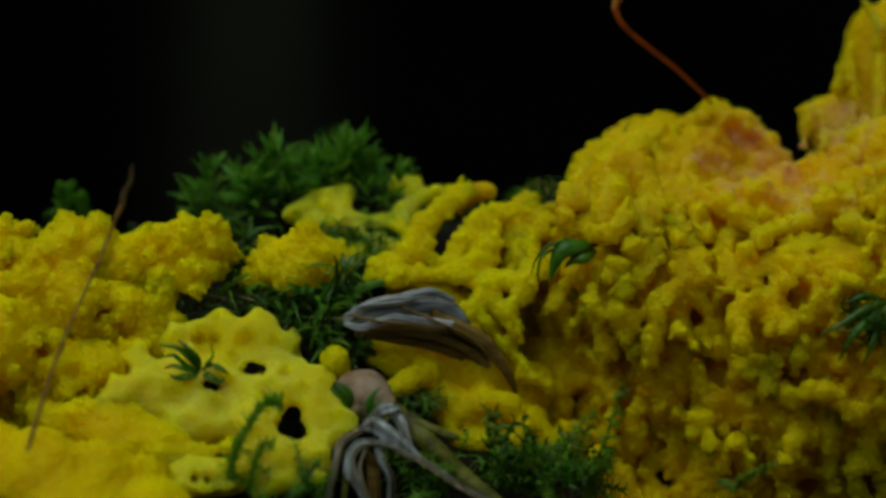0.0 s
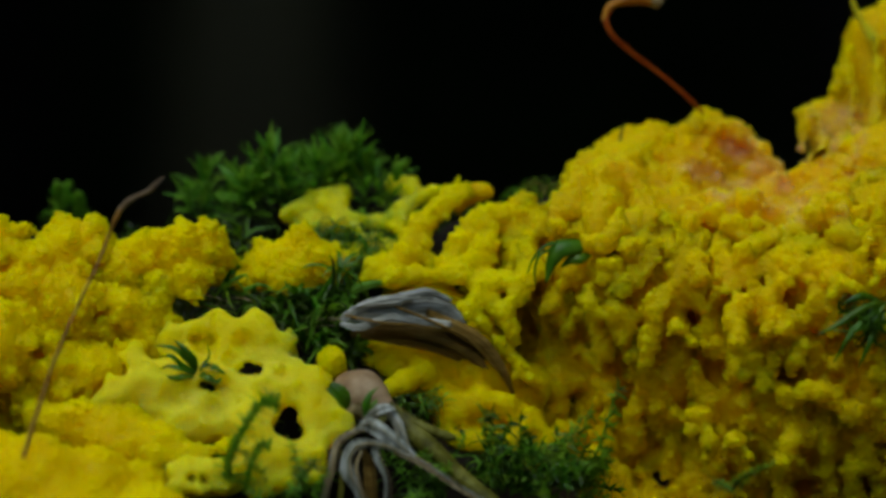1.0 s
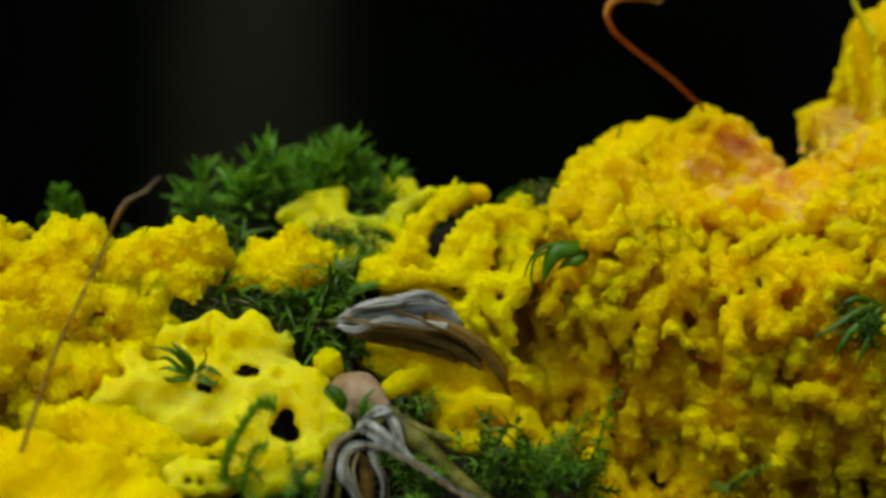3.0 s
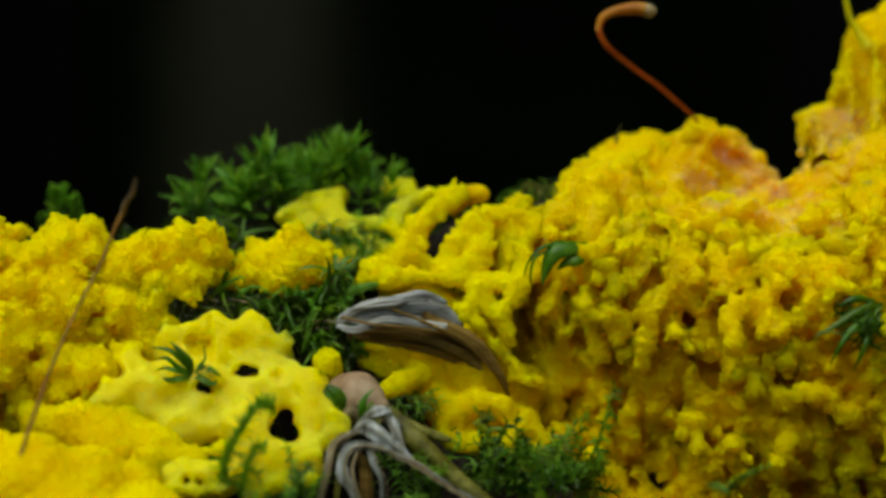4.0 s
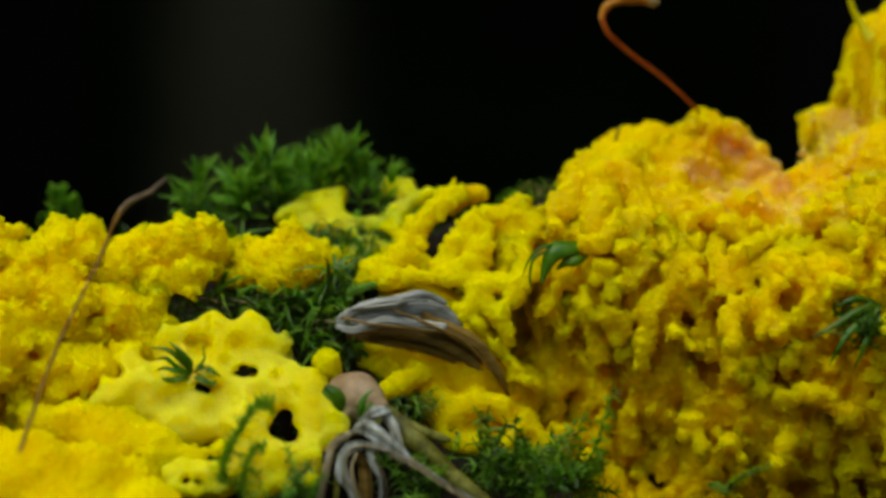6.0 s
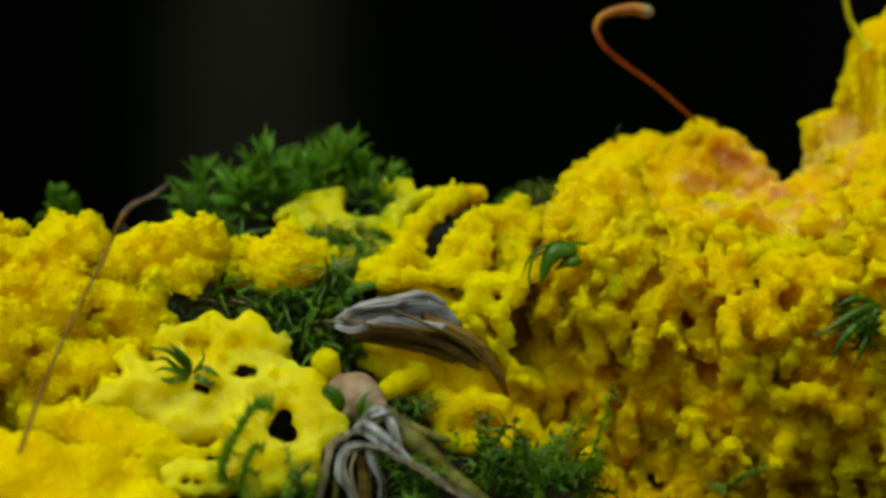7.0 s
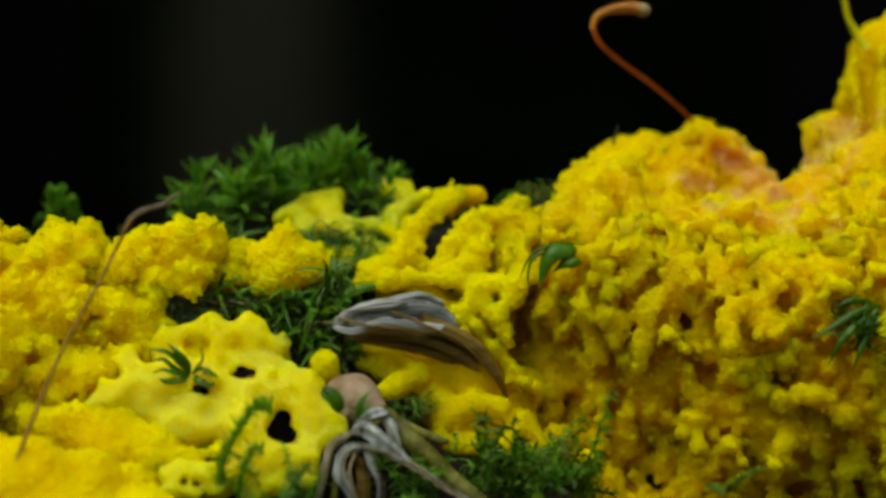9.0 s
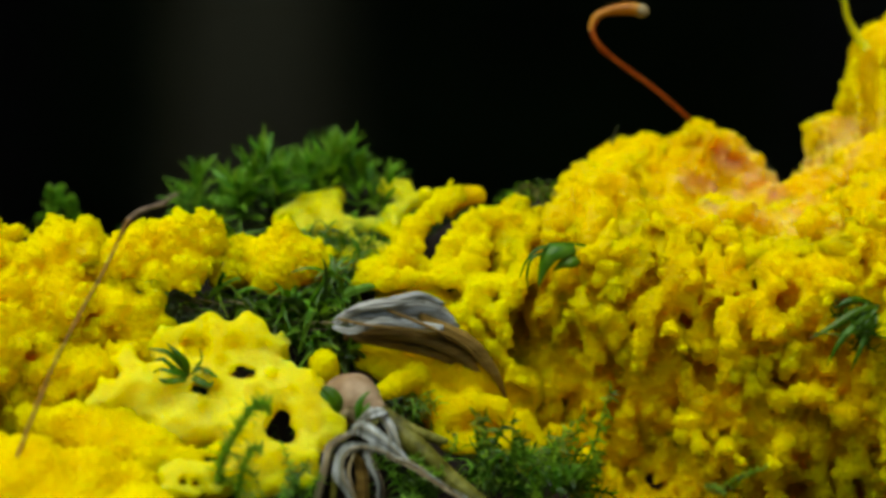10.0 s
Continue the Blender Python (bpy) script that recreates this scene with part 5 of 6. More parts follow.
def build_straw():
    at = (-4.9, -4.4, -13.4)
    thing = empty("straw_bundle", at, "bent bundle of weathered grey and olive dry straw", "straw")
    rel = lambda rows: [tuple(np.array(p) - np.array(at)) + (w,) for p, w in rows]
    strips = (
        ([((-5.3, -4.1, -12.1), 0.2), ((-6.7, -5.3, -12.4), 0.25), ((-7.6, -6.0, -13.1), 0.3), ((-8.0, -6.6, -14.7), 0.3), ((-8.7, -6.9, -17.5), 0.32)], TAN_STRAW, 20),
        ([((-3.3, -5.9, -13.6), 0.15), ((-5.0, -6.4, -13.0), 0.26), ((-6.3, -6.7, -13.0), 0.4), ((-6.9, -7.0, -13.8), 0.34), ((-6.9, -7.2, -14.9), 0.46), ((-6.3, -7.2, -16.0), 0.3), ((-5.6, -7.3, -17.4), 0.36)], GREY_STRAW, -35),
        ([((-4.6, -5.2, -12.8), 0.2), ((-5.0, -6.0, -13.3), 0.3), ((-4.7, -6.7, -14.2), 0.36), ((-4.2, -7.0, -15.3), 0.5), ((-4.2, -7.3, -17.4), 0.42)], GREY_STRAW, 40),
        # Brown inner strip stands for the dark gap between the straws.
        ([((-5.9, -6.0, -13.5), 0.2), ((-5.4, -5.8, -14.7), 0.4), ((-5.3, -5.9, -17.5), 0.5)], BROWN_LEAF, 0))
    strips += (
        ([((-6.3, -5.5, -12.1), 0.15), ((-5.6, -6.0, -11.6), 0.5), ((-4.5, -6.3, -12.2), 0.55), ((-3.1, -6.2, -13.3), 0.4), ((-1.9, -5.9, -14.3), 0.1)], GREY_STRAW, 10),
        ([((-4.6, -4.1, -10.7), 0.3), ((-3.7, -4.8, -11.5), 0.42), ((-3.2, -5.2, -12.6), 0.38), ((-2.7, -5.3, -13.7), 0.12)], GREY_STRAW, -20),
        ([((-5.9, -6.4, -13.4), 0.1), ((-6.2, -7.5, -14.6), 0.12), ((-5.4, -7.7, -17.3), 0.12)], TAN_STRAW, 30))
    strips += (
        ([((-3.7, -6.1, -13.6), 0.15), ((-1.9, -6.5, -14.2), 0.24), ((0.6, -6.5, -15.9), 0.22), ((3.4, -6.3, -17.6), 0.2)], TAN_STRAW, 35),
        ([((-7.3, -5.4, -13.6), 0.1), ((-7.2, -6.2, -14.6), 0.2), ((-7.5, -6.4, -17.0), 0.25)], OLIVE_STRAW, -30),
        ([((-5.7, -4.6, -11.4), 0.1), ((-4.8, -5.4, -10.7), 0.4), ((-3.8, -4.9, -10.6), 0.3), ((-3.5, -4.2, -11.1), 0.1)], GREY_STRAW, 25),
        ([((-4.2, -4.8, -10.8), 0.12), ((-4.5, -5.4, -11.2), 0.3), ((-4.9, -5.7, -11.8), 0.2)], OLIVE_STRAW, -25))
    for i, (rows, mat, twist) in enumerate(strips):
        v, f = ribbon(rel(rows), 0.25, 0.05, 1.6, 16, 8, (0, -1, 0.2), ((-30, 25, -15, 0, 35, -40, 20, -10, 30, 15, -20)[i], twist * 1.6), i, 0.1)
        part("strip", mesh_of("strip", v, f, mat, False), thing)
    rng = random.Random(12)
    for i in range(14):
        rows, mat, twist = strips[(0, 1, 2, 4, 5, 7)[i % 6]]
        side = rng.uniform(-0.35, 0.35)
        fibre = [tuple(np.array(p) + np.array((side + rng.uniform(-0.08, 0.08), -0.18 - 0.1 * rng.random(), 0.12 * rng.uniform(-1, 1)))) for p, w in rows]
        v, f = tube(rel([(p, rng.uniform(0.02, 0.045)) for p in fibre]), 5, 6, 0.1)
        part("fibre", mesh_of("fibre", v, f, rng.choice((GREY_STRAW, TAN_STRAW, OLIVE_STRAW))), thing)
    v, f = tube(rel([((-4.2, -2.7, -10.9), 0.4), ((-3.1, -3.3, -12.0), 0.7), ((-1.3, -3.9, -13.7), 0.8), ((0.6, -4.2, -15.5), 0.72), ((3.8, -4.9, -18.1), 0.7)]), 12, 8, 0.015)
    part("stem", mesh_of("stem", v, f, OLIVE_STRAW), thing, (0, 0, 0), "thick olive-brown stem")
    v, f = tube(rel([((-4.1, -3.1, -10.8), 0.35), ((-2.1, -3.5, -12.1), 0.4), ((-0.2, -3.4, -12.9), 0.35), ((0.6, -3.4, -13.1), 0.2)]), 9, 6, 0.05)
    part("stem", mesh_of("stem", v, f, OLIVE_STRAW), thing)
    return thing


def build_bud():
    at = (-5.7, -2.0, -9.7)
    thing = empty("bud", at, "dull pinkish-brown rounded bud on the straw", "bud")
    lo, hi = bounds([((-8.8, -4.8, -7.3),), ((-2.6, 1.6, -13.6),)], 1)
    body = Body(lo, hi, 0.12).capsule((-6.9, -1.1, -10.2), (-6.0, -1.5, -10.4), 1.3, 1.55, 0.8).capsule((-6.0, -1.5, -10.4), (-4.4, -2.8, -11.0), 1.5, 0.75, 1.2).grain(1.3, 0.16, 5).grain(0.5, 0.04, 6)
    part("shell", body.mesh("shell", PINK_BUD, at), thing)
    for rows, mat, label in (([((-5.8, -4.2, -11.4), 0.2), ((-5.7, -4.3, -10.7), 0.3), ((-5.4, -4.1, -9.9), 0.18), ((-4.8, -3.8, -9.4), 0.02)], FINE_GREEN, "dark green pointed leaf"),
                             ([((-5.4, -4.4, -11.4), 0.2), ((-5.1, -4.5, -10.6), 0.25), ((-4.9, -4.1, -10.2), 0.05)], FINE_GREEN, "dark green pointed leaf"),
                             ([((-5.7, -4.0, -11.7), 0.2), ((-6.2, -4.4, -10.9), 0.42), ((-6.8, -4.4, -11.1), 0.3), ((-7.1, -4.2, -11.3), 0.1)], TAN_STRAW, "pale dry scale")):
        v, f = ribbon([tuple(np.array(p) - np.array(at)) + (w,) for p, w in rows], 0.4, 0.05, 0, 6, 6, (0, -1, 0.2))
        part("scale", mesh_of("scale", v, f, mat), thing, (0, 0, 0), label)
    for i in range(5):
        c = np.array((-7.8, -2.9, -10.3)) - np.array(at)
        axis, side, front = np.array((0.6, 0, -0.8)), np.array((0.8, 0, 0.6)), np.array((0, -1, 0))
        lon = radians(-70 + 35 * i)
        face = math.cos(lon) * front + math.sin(lon) * side
        blade = [tuple(c + 1.08 * (math.cos(b) * face + 1.1 * math.sin(b) * axis)) + (0.03 + 0.29 * math.cos(b),) for b in np.linspace(-1.5, 1.5, 9)]
        v, f = ribbon(blade, 1.3, 0.06, 0, 8, 3, tuple(face))
        part("curl", mesh_of("curl", v, f, FINE_GREEN), thing, (0, 0, 0), "dark green coiled moss blade")
    return thing


def build_stalk():
    """The thin bristle; its dry tip sways on the kink."""
    at, kink = (-28.7, -12.5, -13.2), (-22.2, -6.7, 3.7)
    thing = empty("dry_stalk", at, "thin reddish-brown bristle stuck in the yellow dome", "stalk")
    rel = lambda rows, o: [tuple(np.array(p) - np.array(o)) + (w,) for p, w in rows]
    v, f = tube(rel([((-29.0, -12.5, -13.9), 0.17), ((-28.7, -12.4, -13.2), 0.17), ((-27.6, -11.1, -9.5), 0.14), ((-26.4, -9.9, -5.9), 0.13), ((-24.8, -8.5, -2.2), 0.12), ((-23.8, -7.6, -0.1), 0.11), ((-23.1, -6.9, 1.7), 0.12), ((-22.7, -6.8, 2.7), 0.16), (kink, 0.18)], at), 8, 6, 0.06)
    part("shaft", mesh_of("shaft", v, f, HAIR_BROWN), thing)
    v, f = tube([(0, 0, -0.25, 0.14), (0, 0, 0, 0.18), (-0.1, 0, 0.9, 0.18), (0.04, 0.03, 1.8, 0.14), (0.16, 0, 2.5, 0.15), (0.06, 0, 3.2, 0.12), (0.0, 0, 4.0, 0.05)], 8, 6, 0.1)
    tip = part("tip", mesh_of("tip", v, f, HAIR_GREY), thing, V(kink) - V(at), "grey-brown dry tip")
    return thing, at, tip, V(kink) - V(at)


def build_seta():
    at = (19.1, 13.0, 9.0)
    thing = empty("moss_capsule", at, "red-orange hooked moss stalk with golden capsule", "moss capsule")
    rel = lambda rows: [tuple(np.array(p) - np.array(at)) + (w,) for p, w in rows]
    v, f = tube(rel([((19.4, 14.0, 8.7), 0.11), ((18.9, 13.0, 9.3), 0.13), ((16.6, 12.8, 11.4), 0.16), ((14.1, 12.5, 13.3), 0.19), ((12.4, 12.1, 14.8), 0.21), ((11.9, 12.2, 16.0), 0.22), ((12.2, 12.3, 16.7), 0.24)]), 10, 7, 0.03)
    part("seta", mesh_of("seta", v, f, SETA_RED), thing, (0, 0, 0), "red-orange bent stalk")
    v, f = tube(rel([((11.8, 12.2, 15.9), 0.22), ((12.1, 12.3, 16.8), 0.27), ((13.0, 12.4, 17.3), 0.33), ((14.5, 12.4, 17.5), 0.46), ((15.3, 12.4, 17.4), 0.46), ((15.6, 12.4, 17.3), 0.33)]), 12, 7, 0.03)
    part("capsule", mesh_of("capsule", v, f, SETA_GOLD), thing, (0, 0, 0), "golden drooping capsule")
    v, f = tube(rel([((15.3, 12.4, 17.4), 0.47), ((15.6, 12.4, 17.3), 0.5), ((15.9, 12.4, 17.1), 0.4), ((16.0, 12.4, 17.0), 0.2)]), 12, 5, 0.04)
    part("lid", mesh_of("lid", v, f, TAN_STRAW), thing, (0, 0, 0), "pale straw-coloured capsule mouth")
    return thing, at


def build_tips():
    for rows, label in (([((0.3, 10.2, 1.8), 0.7), ((1.2, 10.1, 2.7), 0.78), ((2.1, 9.6, 3.1), 0.72), ((2.8, 9.3, 3.1), 0.66), ((3.2, 9.1, 2.8), 0.3)], "orange-brown rounded tip of a slime vein"),):
        at = rows[0][0]
        thing = empty("slime_tip", at, label, "slime mold")
        v, f = tube([tuple(np.array(p) - np.array(at)) + (w,) for p, w in rows], 12, 5, 0.12)
        part("skin", mesh_of("skin", v, f, ORANGE_TIP), thing)
    at = (12.8, 11.8, 7.2)
    thing = empty("moss_spike", at, "tiny green moss point on the crest", "moss")
    v, f = tube([(0, 0, -0.5, 0.12), (0.2, 0, 0.3, 0.09), (0.45, 0, 1.0, 0.02)], 6, 4)
    part("blade", mesh_of("blade", v, f, STEM_GREEN), thing)
    at = (7.2, 6.9, 3.5)
    thing = empty("curled_thread", at, "pale dry moss threads curled at the mound's edge", "moss")
    for i in range(5):
        rng = random.Random(i)
        c = np.array((rng.uniform(-1.2, 0.9), rng.uniform(-0.3, 0.3), rng.uniform(-0.2, 0.3)))
        r = rng.uniform(0.45, 0.8)
        ring = [tuple(c + r * np.array((math.cos(a), 0.3 * math.sin(2 * a), 0.9 * math.sin(a)))) + (0.05,) for a in np.linspace(-0.6, rng.uniform(2.8, 3.8), 8)]
        v, f = tube(ring, 6, 4)
        part("thread", mesh_of("thread", v, f, OLIVE_STRAW), thing)

    for at, count, seed, span, label in (((-17.6, 3.4, -4.9), 14, 40, 2.6, "thin pale brown dry fibres over the dark moss"), ((-8.4, 1.0, -6.5), 9, 60, 1.5, "thin pale curled moss fibres beside the dead leaf")):
        thing = empty("dry_fibre", at, label, "moss")
        for i in range(count):
            rng = random.Random(seed + i)
            c = np.array((rng.uniform(-span, span), rng.uniform(-0.6, 0.6), rng.uniform(-0.7, 0.7)))
            a0, turn, r = rng.uniform(0.2, 1.4), rng.uniform(1.0, 2.2), rng.uniform(0.7, 1.6)
            arc = [tuple(c + r * np.array((math.cos(a0 + turn * q) * 1.4, 0.3 * math.sin(3 * q + i), 0.6 * math.sin(a0 + turn * q)))) + (0.055 - 0.03 * q,) for q in np.linspace(0, 1, 7)]
            v, f = tube(arc, 5, 4)
            part("fibre", mesh_of("fibre", v, f, rng.choice((TAN_STRAW, OLIVE_STRAW, HAIR_GREY))), thing)


build_tips()


def build_glossy(at, blades, label, mat, half=1.0):
    """A few broad curved moss leaves that spring from one place."""
    thing = empty("moss_leaf", at, label, "moss", "moss tufts")
    for i, rows in enumerate(blades):
        v, f = ribbon([tuple(np.array(p) - np.array(at)) + (w * half,) for p, w in rows], 0.5, 0.04, 0, 8, 7, (0, -0.7, 0.7), (0, 15), i)
        part("blade", mesh_of("blade", v, f, mat), thing)


build_glossy((8.7, 2.5, -0.4), (
    [((10.6, 3.0, 0.1), 0.3), ((9.3, 1.8, 0.2), 0.75), ((8.1, 1.2, 0.0), 0.85), ((7.4, 1.1, -1.0), 0.55), ((7.0, 1.2, -2.7), 0.05)],
    [((10.3, 2.6, -0.4), 0.3), ((9.5, 1.5, -0.7), 0.6), ((8.7, 1.5, -1.0), 0.4), ((8.1, 1.8, -1.6), 0.05)],
    [((8.7, 2.0, 0.3), 0.1), ((7.1, 1.2, 0.1), 0.14), ((6.1, 1.1, -0.9), 0.1), ((5.7, 1.4, -2.1), 0.03)],
    [((8.7, 2.0, 0.0), 0.1), ((6.7, 1.0, -0.5), 0.12), ((6.2, 1.0, -1.7), 0.1), ((6.3, 1.3, -2.9), 0.03)]),
    "broad glossy dark green moss leaf on the yellow mound", FINE_GREEN, 0.9)
build_glossy((30.1, -2.4, -4.1), (
    [((30.8, -1.9, -3.6), 0.3), ((29.2, -3.0, -3.8), 0.55), ((27.4, -3.5, -4.9), 0.4), ((25.7, -3.4, -5.9), 0.04)],
    [((30.6, -1.9, -3.9), 0.3), ((29.0, -3.4, -4.8), 0.5), ((27.8, -3.9, -6.1), 0.4), ((27.0, -3.6, -7.7), 0.04)],
    [((30.7, -2.0, -4.3), 0.3), ((29.8, -3.4, -5.6), 0.45), ((29.2, -3.7, -6.9), 0.3), ((28.7, -3.5, -8.1), 0.04)],
    [((30.9, -1.4, -3.8), 0.3), ((29.5, -2.5, -3.1), 0.6), ((28.5, -3.0, -3.2), 0.5), ((27.5, -2.8, -3.8), 0.05)],
    [((30.8, -2.0, -4.5), 0.4), ((29.7, -2.9, -4.6), 0.8), ((28.7, -3.0, -5.2), 0.6), ((27.9, -2.8, -5.7), 0.1)],
    [((29.4, -3.6, -5.3), 0.1), ((27.7, -4.2, -5.4), 0.12), ((26.6, -4.0, -5.3), 0.08), ((25.8, -3.6, -5.5), 0.02)]),
    "dark green drooping moss leaves in a hollow of the mound", FINE_GREEN, 0.5)
moss(CURLY, (29.8, -2.0, -4.3), (30.6, -2.0, -5.1), 0.5, 10, 0.6, 20, "fine dark moss in a hollow of the mound", (-0.6, -0.5, -0.4), 0.35)
build_glossy((-17.7, -2.4, -8.6), (
    [((-17.4, -2.4, -8.5), 0.15), ((-18.1, -3.0, -7.6), 0.22), ((-19.1, -3.1, -6.7), 0.18), ((-20.4, -2.7, -6.6), 0.02)],
    [((-17.4, -2.4, -8.6), 0.15), ((-18.4, -3.2, -7.9), 0.24), ((-19.3, -3.4, -7.2), 0.16), ((-20.2, -3.0, -7.4), 0.02)],
    [((-17.5, -2.4, -8.6), 0.15), ((-18.5, -3.5, -8.1), 0.22), ((-19.4, -3.4, -7.9), 0.15), ((-20.1, -3.1, -8.2), 0.02)],
    [((-17.6, -2.4, -8.7), 0.2), ((-18.4, -3.5, -8.6), 0.3), ((-19.1, -3.3, -8.8), 0.2), ((-19.8, -2.9, -8.7), 0.02)],
    ) + (
    [((-17.5, -2.4, -8.5), 0.15), ((-17.1, -3.0, -7.8), 0.16), ((-16.7, -3.2, -7.3), 0.13), ((-16.8, -2.9, -6.5), 0.02)],
    [((-17.4, -2.4, -8.6), 0.2), ((-16.6, -3.1, -8.0), 0.28), ((-16.0, -3.3, -8.2), 0.2), ((-15.5, -3.1, -8.6), 0.03)],
    [((-17.6, -2.4, -8.6), 0.15), ((-17.7, -3.2, -7.6), 0.24), ((-18.4, -3.3, -6.8), 0.2), ((-19.1, -2.9, -6.2), 0.03)],
    [((-17.4, -2.4, -8.6), 0.2), ((-16.8, -3.5, -8.6), 0.32), ((-16.1, -3.6, -9.0), 0.2), ((-15.8, -3.3, -8.8), 0.03)]),
    "small curly moss tuft with claw-like leaves on the yellow sheet", FINE_GREEN, 1.0)


def build_drops():
    mat, tree, sh = nodes_of("clear_water")
    sh.inputs["Roughness"].default_value = 0.02
    sh.inputs["IOR"].default_value = 1.333
    sh.inputs["Transmission Weight"].default_value = 1.0
    for at, r in (((-16.8, -3.8, -8.0), 0.42), ((-16.2, -3.8, -8.4), 0.26), ((-12.5, -9.0, -13.0), 0.2), ((-10.8, -2.5, -8.7), 0.16), ((11.4, 9.1, 5.3), 0.16), ((-14.5, -1.7, -8.3), 0.14)):
        body = Body((-r - 0.4,) * 3, (r + 0.4,) * 3, r / 5).ball((0, 0, 0), r, 0.1, (1, 1, 0.85))
        ob = new("water_drop", body.mesh("water_drop", mat))
        ob.location = V(at) * MM
        tagged(ob, "tiny clear water drop on moss and slime", "water drop", "water drops")


build_drops()


def build_arched_shoot(rows, label, mat, leaf, count, seed):
    """A moss shoot that follows a line, with short leaves along it."""
    rng = random.Random(seed)
    at = rows[0][:3]
    line = smooth_path([tuple(np.array(p[:3]) - np.array(at)) + (p[3],) for p in rows], 10)
    thing = empty("moss_shoot", at, label, "moss", "moss tufts")
    v, f = tube([tuple(p) for p in line[::4]] + [tuple(line[-1])], 7, 2)
    part("stem", mesh_of("stem", v, f, mat), thing)
    shape = [mesh_of("leaf", *leaf_blade(leaf * q, 0.27, -0.3 - q * 0.7), mat) for q in (0.8, 1.0, 1.2)]
    for i in range(count):
        k = min(int(i / count * (len(line) - 1)), len(line) - 2)
        t = V(line[k + 1][:3] - line[k][:3]).normalized()
        m = Matrix.Translation(V(line[k][:3]) * MM) @ t.to_track_quat("Z", "Y").to_matrix().to_4x4() @ pose(0, 0, 0, 0, 0, i * 137.5) @ pose(0, 0, 0, 0, -(90 - rng.uniform(24, 48)), 0)
        ob = part("leaf", rng.choice(shape), thing)
        ob.matrix_basis = m


build_arched_shoot([(*(-15.2, -8.7, -15.4), 0.16), (*(-14.8, -8.9, -13.2), 0.22), (*(-13.8, -8.7, -11.3), 0.22), (*(-12.8, -8.4, -9.9), 0.18), (*(-11.8, -8.1, -9.8), 0.08)], "fresh green arched moss shoot over the yellow sheet", FRESH_GREEN, 1.1, 84, 5)
build_arched_shoot([(*(-13.9, -8.7, -16.1), 0.12), (*(-13.5, -8.8, -14.2), 0.14), (*(-12.9, -8.7, -12.8), 0.12), (*(-12.4, -8.6, -12.7), 0.06)], "translucent pale green young moss shoot", FRESH_GREEN, 1.0, 36, 6)


def build_tendril():
    at = (31.3, 14.7, 15.1)
    thing = empty("slime_tendril", at, "thin yellow tendril on the mound's crest", "slime mold")
    rel = lambda rows: [tuple(np.array(p) - np.array(at)) + (w,) for p, w in rows]
    v, f = tube(rel([((32.0, 14.6, 14.4), 0.5), ((31.4, 14.7, 15.3), 0.33), ((30.8, 14.8, 16.4), 0.24), ((30.5, 14.9, 17.2), 0.22), ((30.3, 15.0, 18.5), 0.2)]), 9, 6, 0.05)
    part("strand", mesh_of("strand", v, f, PALE), thing)
    return thing, at


build_dead_leaf()
build_straw()
build_bud()
stalk, stalk_at, stalk_tip, kink_at = build_stalk()
seta, seta_at = build_seta()
tendril, tendril_at = build_tendril()


# ---- what moves: the slime mould pulses, the stalks sway ----
def shifted(at, dx, dz, dy=0.0, turn=0.0):
    """A pose at that place, moved by millimetres and turned in the picture's plane."""
    return Matrix.Translation((V(at) + V((dx, dy, dz))) * MM) @ pose(0, 0, 0, 0, turn, 0)


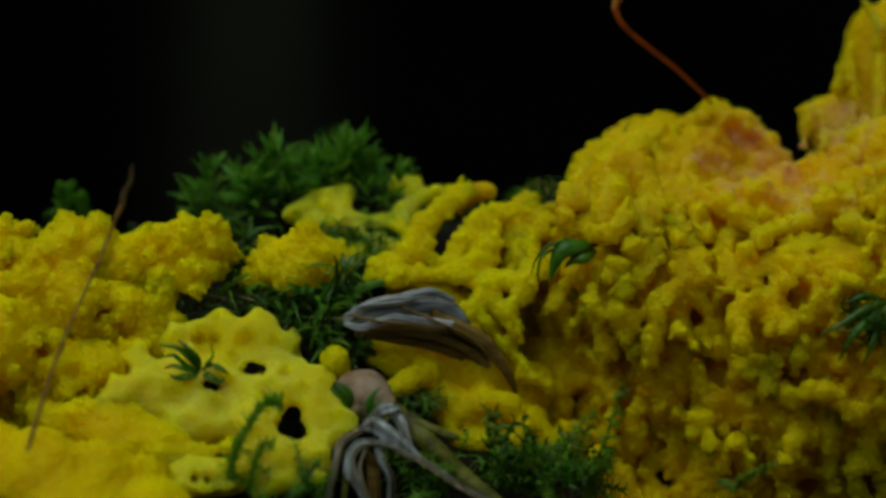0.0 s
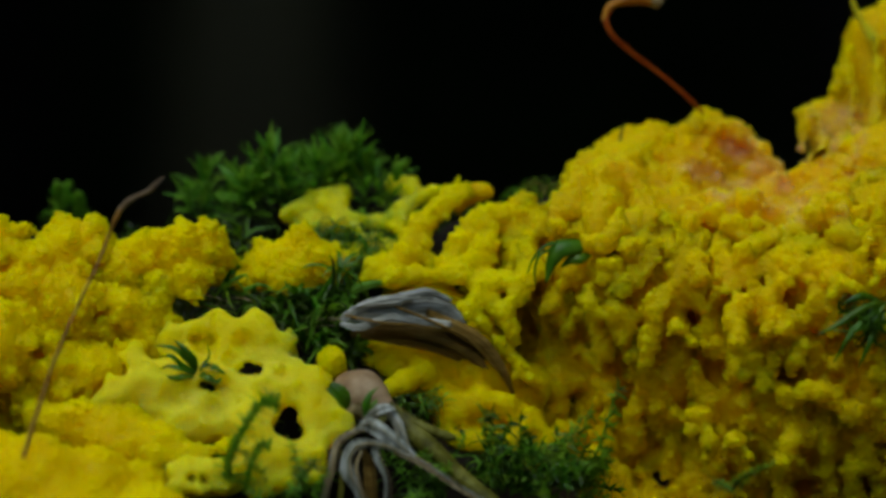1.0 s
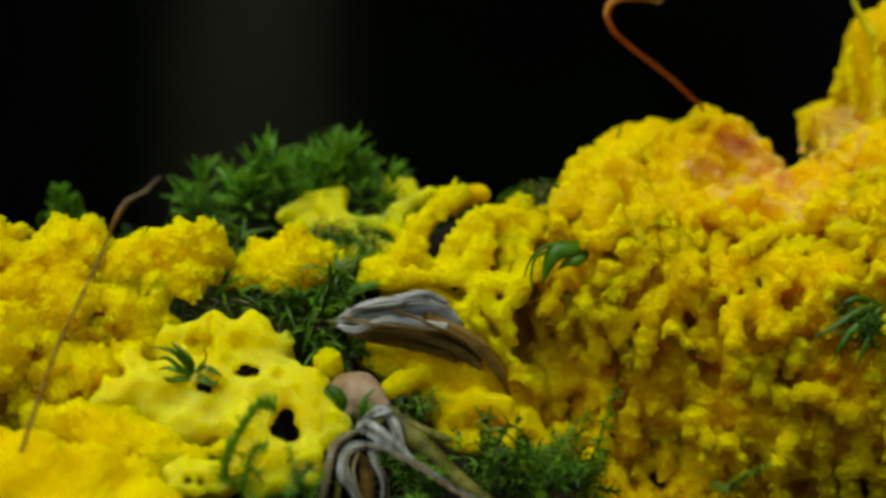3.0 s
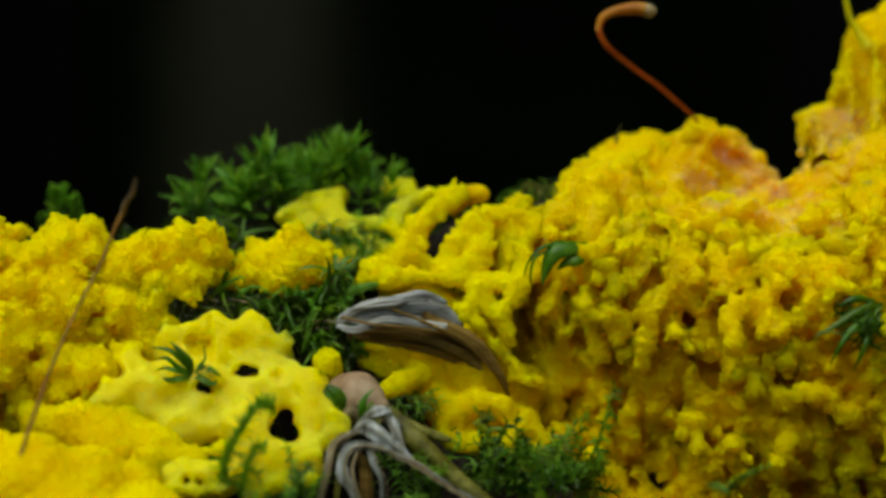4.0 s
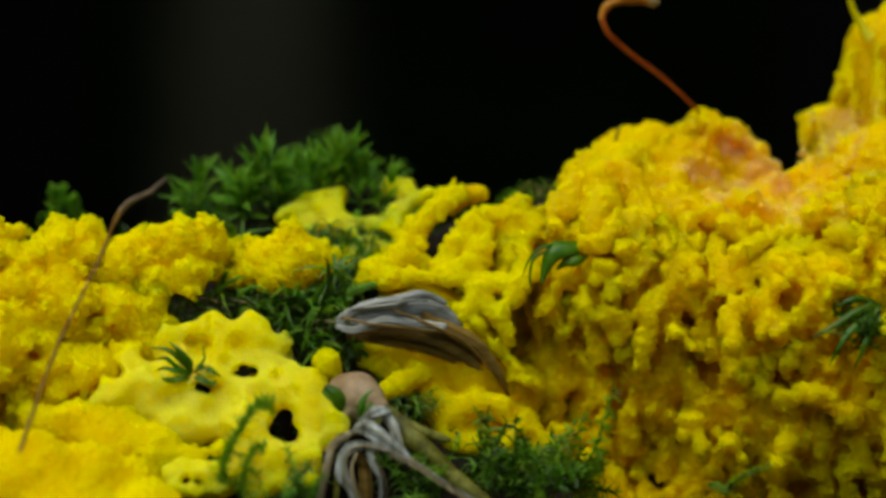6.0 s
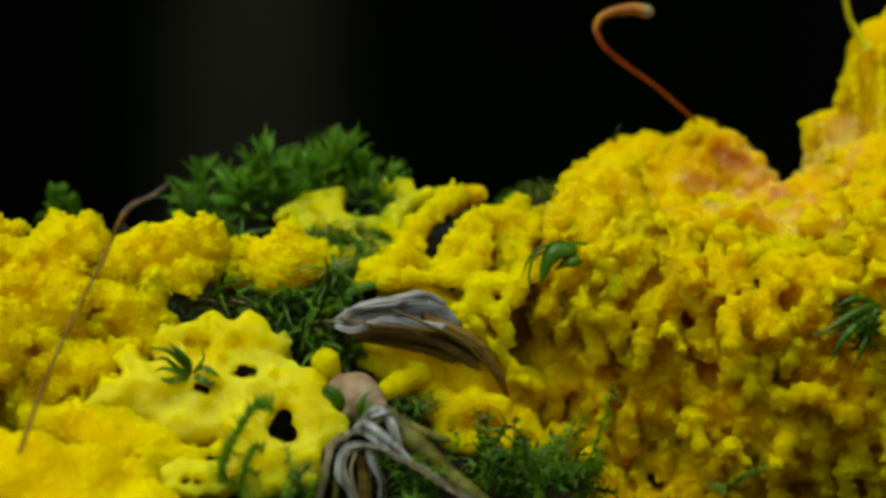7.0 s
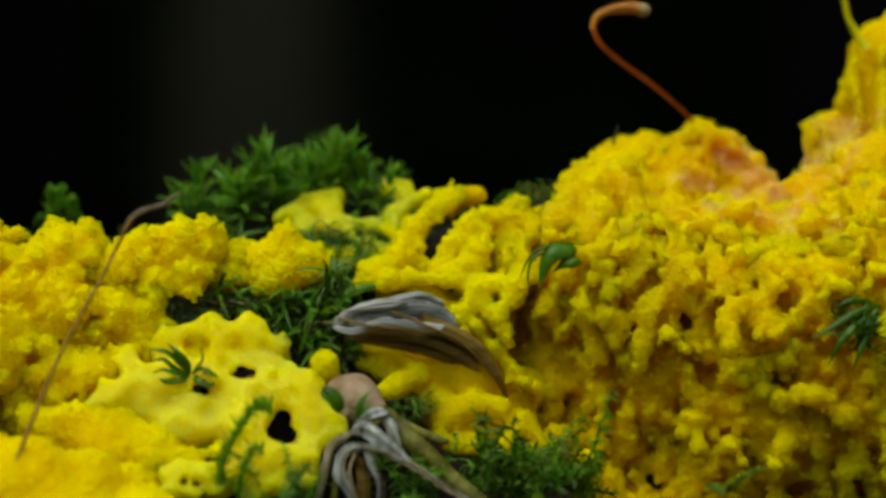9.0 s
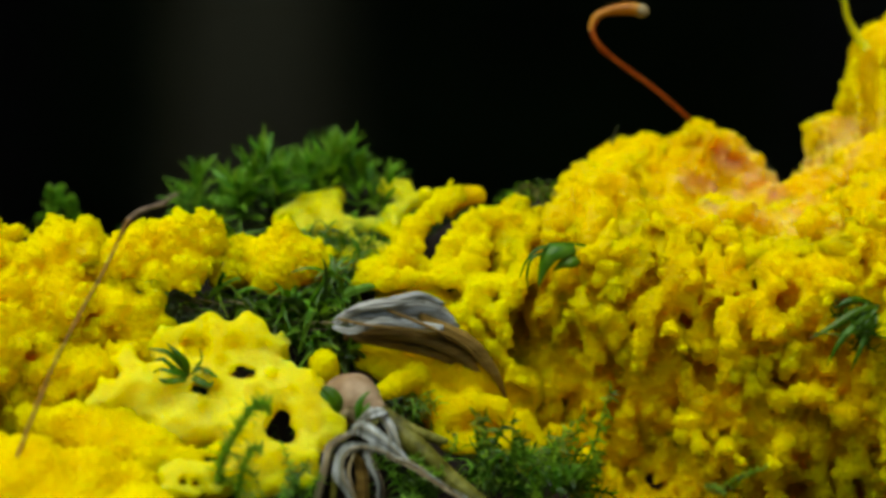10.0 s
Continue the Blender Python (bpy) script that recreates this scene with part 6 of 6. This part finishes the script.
def motions():
    swell = [(0, 0.25, 0.45), (0.5, 0.1, 0.15), (1, -0.1, -0.25), (1.5, -0.05, -0.2), (2, 0.1, 0.1), (2.5, 0.22, 0.35), (2.9, 0.18, 0.2), (3.4, 0.0, -0.35), (4, -0.2, -0.75),
             (4.5, -0.05, -0.3), (5, 0, 0), (5.5, 0.1, 0.15), (6, 0.05, -0.1), (6.5, -0.05, -0.6), (7, -0.1, -0.85), (7.5, -0.08, -0.72), (8, 0, -0.35), (8.5, 0, -0.3), (9, -0.1, -0.75),
             (9.5, -0.15, -1.0), (10, -0.05, -0.85)]
    walk(crest, [(t, shifted((0, 0, 0), dx, dz)) for t, dx, dz in swell])
    walk(peak, [(t, shifted((0, 0, 0), dx, dz)) for t, dx, dz in (
        (0, -0.80, 0.48), (1, -0.70, 0.30), (2.5, -0.40, 0.35), (4, -0.45, 0.10), (5, -0.37, 0.20), (6, -0.25, 0.05), (7, 0.05, -0.35), (7.5, 0.14, -0.40), (8, -0.25, -0.10), (8.5, -0.35, 0.05), (9, 0.20, -0.40), (10, 0.29, -0.52))])
    walk(tendril, [(t, shifted(tendril_at, dx, dz)) for t, dx, dz in swell])
    walk(seta, [(t, shifted(seta_at, dx - 0.08 * max(t - 5, 0), dz + 0.04 * max(t - 5, 0), 0, 1.5 * dz)) for t, dx, dz in swell])
    (one, one_at), (two, two_at), (three, three_at) = left_parts["clump"]
    walk(three, [(t, shifted(three_at, dx, dz, dy)) for t, dx, dz, dy in ((0, 0.6, -0.9, 4), (2.5, 0.5, -0.8, 3.6), (4, 0.4, -0.6, 3), (5, 0.3, -0.3, 2.2), (6, 0.1, -0.2, 1.2), (7, 0, -0.1, 0.4), (8, 0, 0.1, 0), (9, 0, -0.2, 0), (10, 0, 0, 0))])
    walk(one, [(t, shifted(one_at, dx, dz)) for t, dx, dz in (
        (0, -0.2, -0.55), (0.8, -0.2, -0.95), (1.6, -0.15, -0.6), (2.4, -0.1, -0.5), (3.1, -0.05, -0.8), (3.8, 0, -0.95), (4.4, 0, -0.35), (5, 0, 0), (5.7, 0.05, -0.3),
        (6.3, 0.05, -0.5), (6.8, 0.1, -0.45), (7.4, 0.1, -0.1), (8, 0.2, 0), (8.8, 0.2, -0.35), (9.2, 0.2, -0.45), (10, 0.15, 0))])
    walk(two, [(t, shifted(two_at, dx, dz)) for t, dx, dz in ((0, 0.5, -0.2), (1, 0.35, -0.4), (2.5, 0.2, -0.2), (4, 0.1, -0.2), (5, 0, 0), (7, -0.15, 0.0), (8, -0.25, 0.25), (9, -0.35, -0.15), (10, -0.35, 0.15))])
    cushion, c_at = left_parts["cushion"][0]
    walk(cushion, [(t, shifted(c_at, 0, dz)) for t, dz in (
        (0, -0.45), (0.8, -0.6), (1.6, -0.35), (2.4, -0.33), (3.1, -0.5), (3.8, -0.55), (4.4, -0.3), (5, 0), (5.7, -0.42), (6.3, -0.5), (6.8, -0.35), (7.4, 0.05), (8, 0.05), (8.4, -0.22),
        (8.8, -0.45), (9.2, -0.7), (9.5, -0.68), (10, -0.45))])
    dome, d_at = left_parts["dome"][0]
    walk(dome, [(t, shifted(d_at, 0, dz)) for t, dz in ((0, -0.2), (0.5, -0.4), (1, -0.6), (1.5, -0.5), (2.5, -0.1), (3.2, -0.25), (4, -0.4), (5, 0), (6, -0.15), (7, -0.25), (8, 0), (9, -0.5), (9.5, -0.55), (10, -0.4))])
    lean = [(0, 19, 40), (0.2, 39, 40), (0.4, 45, 36), (0.8, 51, 24), (1.2, 55, 13), (2.0, 55, 12), (2.5, 52, 20), (3.2, 50, 26), (3.8, 43, 36), (4.0, 24, 45), (4.2, 20, 45), (4.4, 8, 46), (4.6, 8, 46),
            (5.0, 12, 46), (5.2, 28, 42), (5.4, 45, 34), (5.7, 52, 22), (6.3, 55, 13), (7, 54, 14), (8, 55, 13), (8.8, 58, 10), (10, 58, 10)]
    walk(stalk_tip, [(t, shifted(kink_at, 0, 0, 0, a) @ pose(0, 0, 0, b, 0, 0)) for t, a, b in lean])
    walk(stalk, [(t, shifted(stalk_at, dx, dz, 0, a)) for t, dx, dz, a in ((0, 0, -0.1, -0.8), (1, 0, -0.4, -0.5), (2.5, 0, -0.05, 0), (4, 0, -0.35, 1.0), (5, 0, 0, 0), (7, 0, -0.2, 1.8), (8, 0, -0.05, 1.7), (9.2, 0, -0.3, 3.9), (10, 0, -0.3, 3.6))])
    for i, (ob, at) in enumerate(clusters):
        w, p = 2.1 + 0.37 * (i % 5), 1.7 * i
        walk(ob, [(t, shifted(at, 0.22 * math.sin(w * t + p), 0.16 * math.sin(w * t + p + 1.9), 0, 9 * math.sin(0.8 * w * t + p))) for t in [0.25 * q for q in range(41)]])


motions()
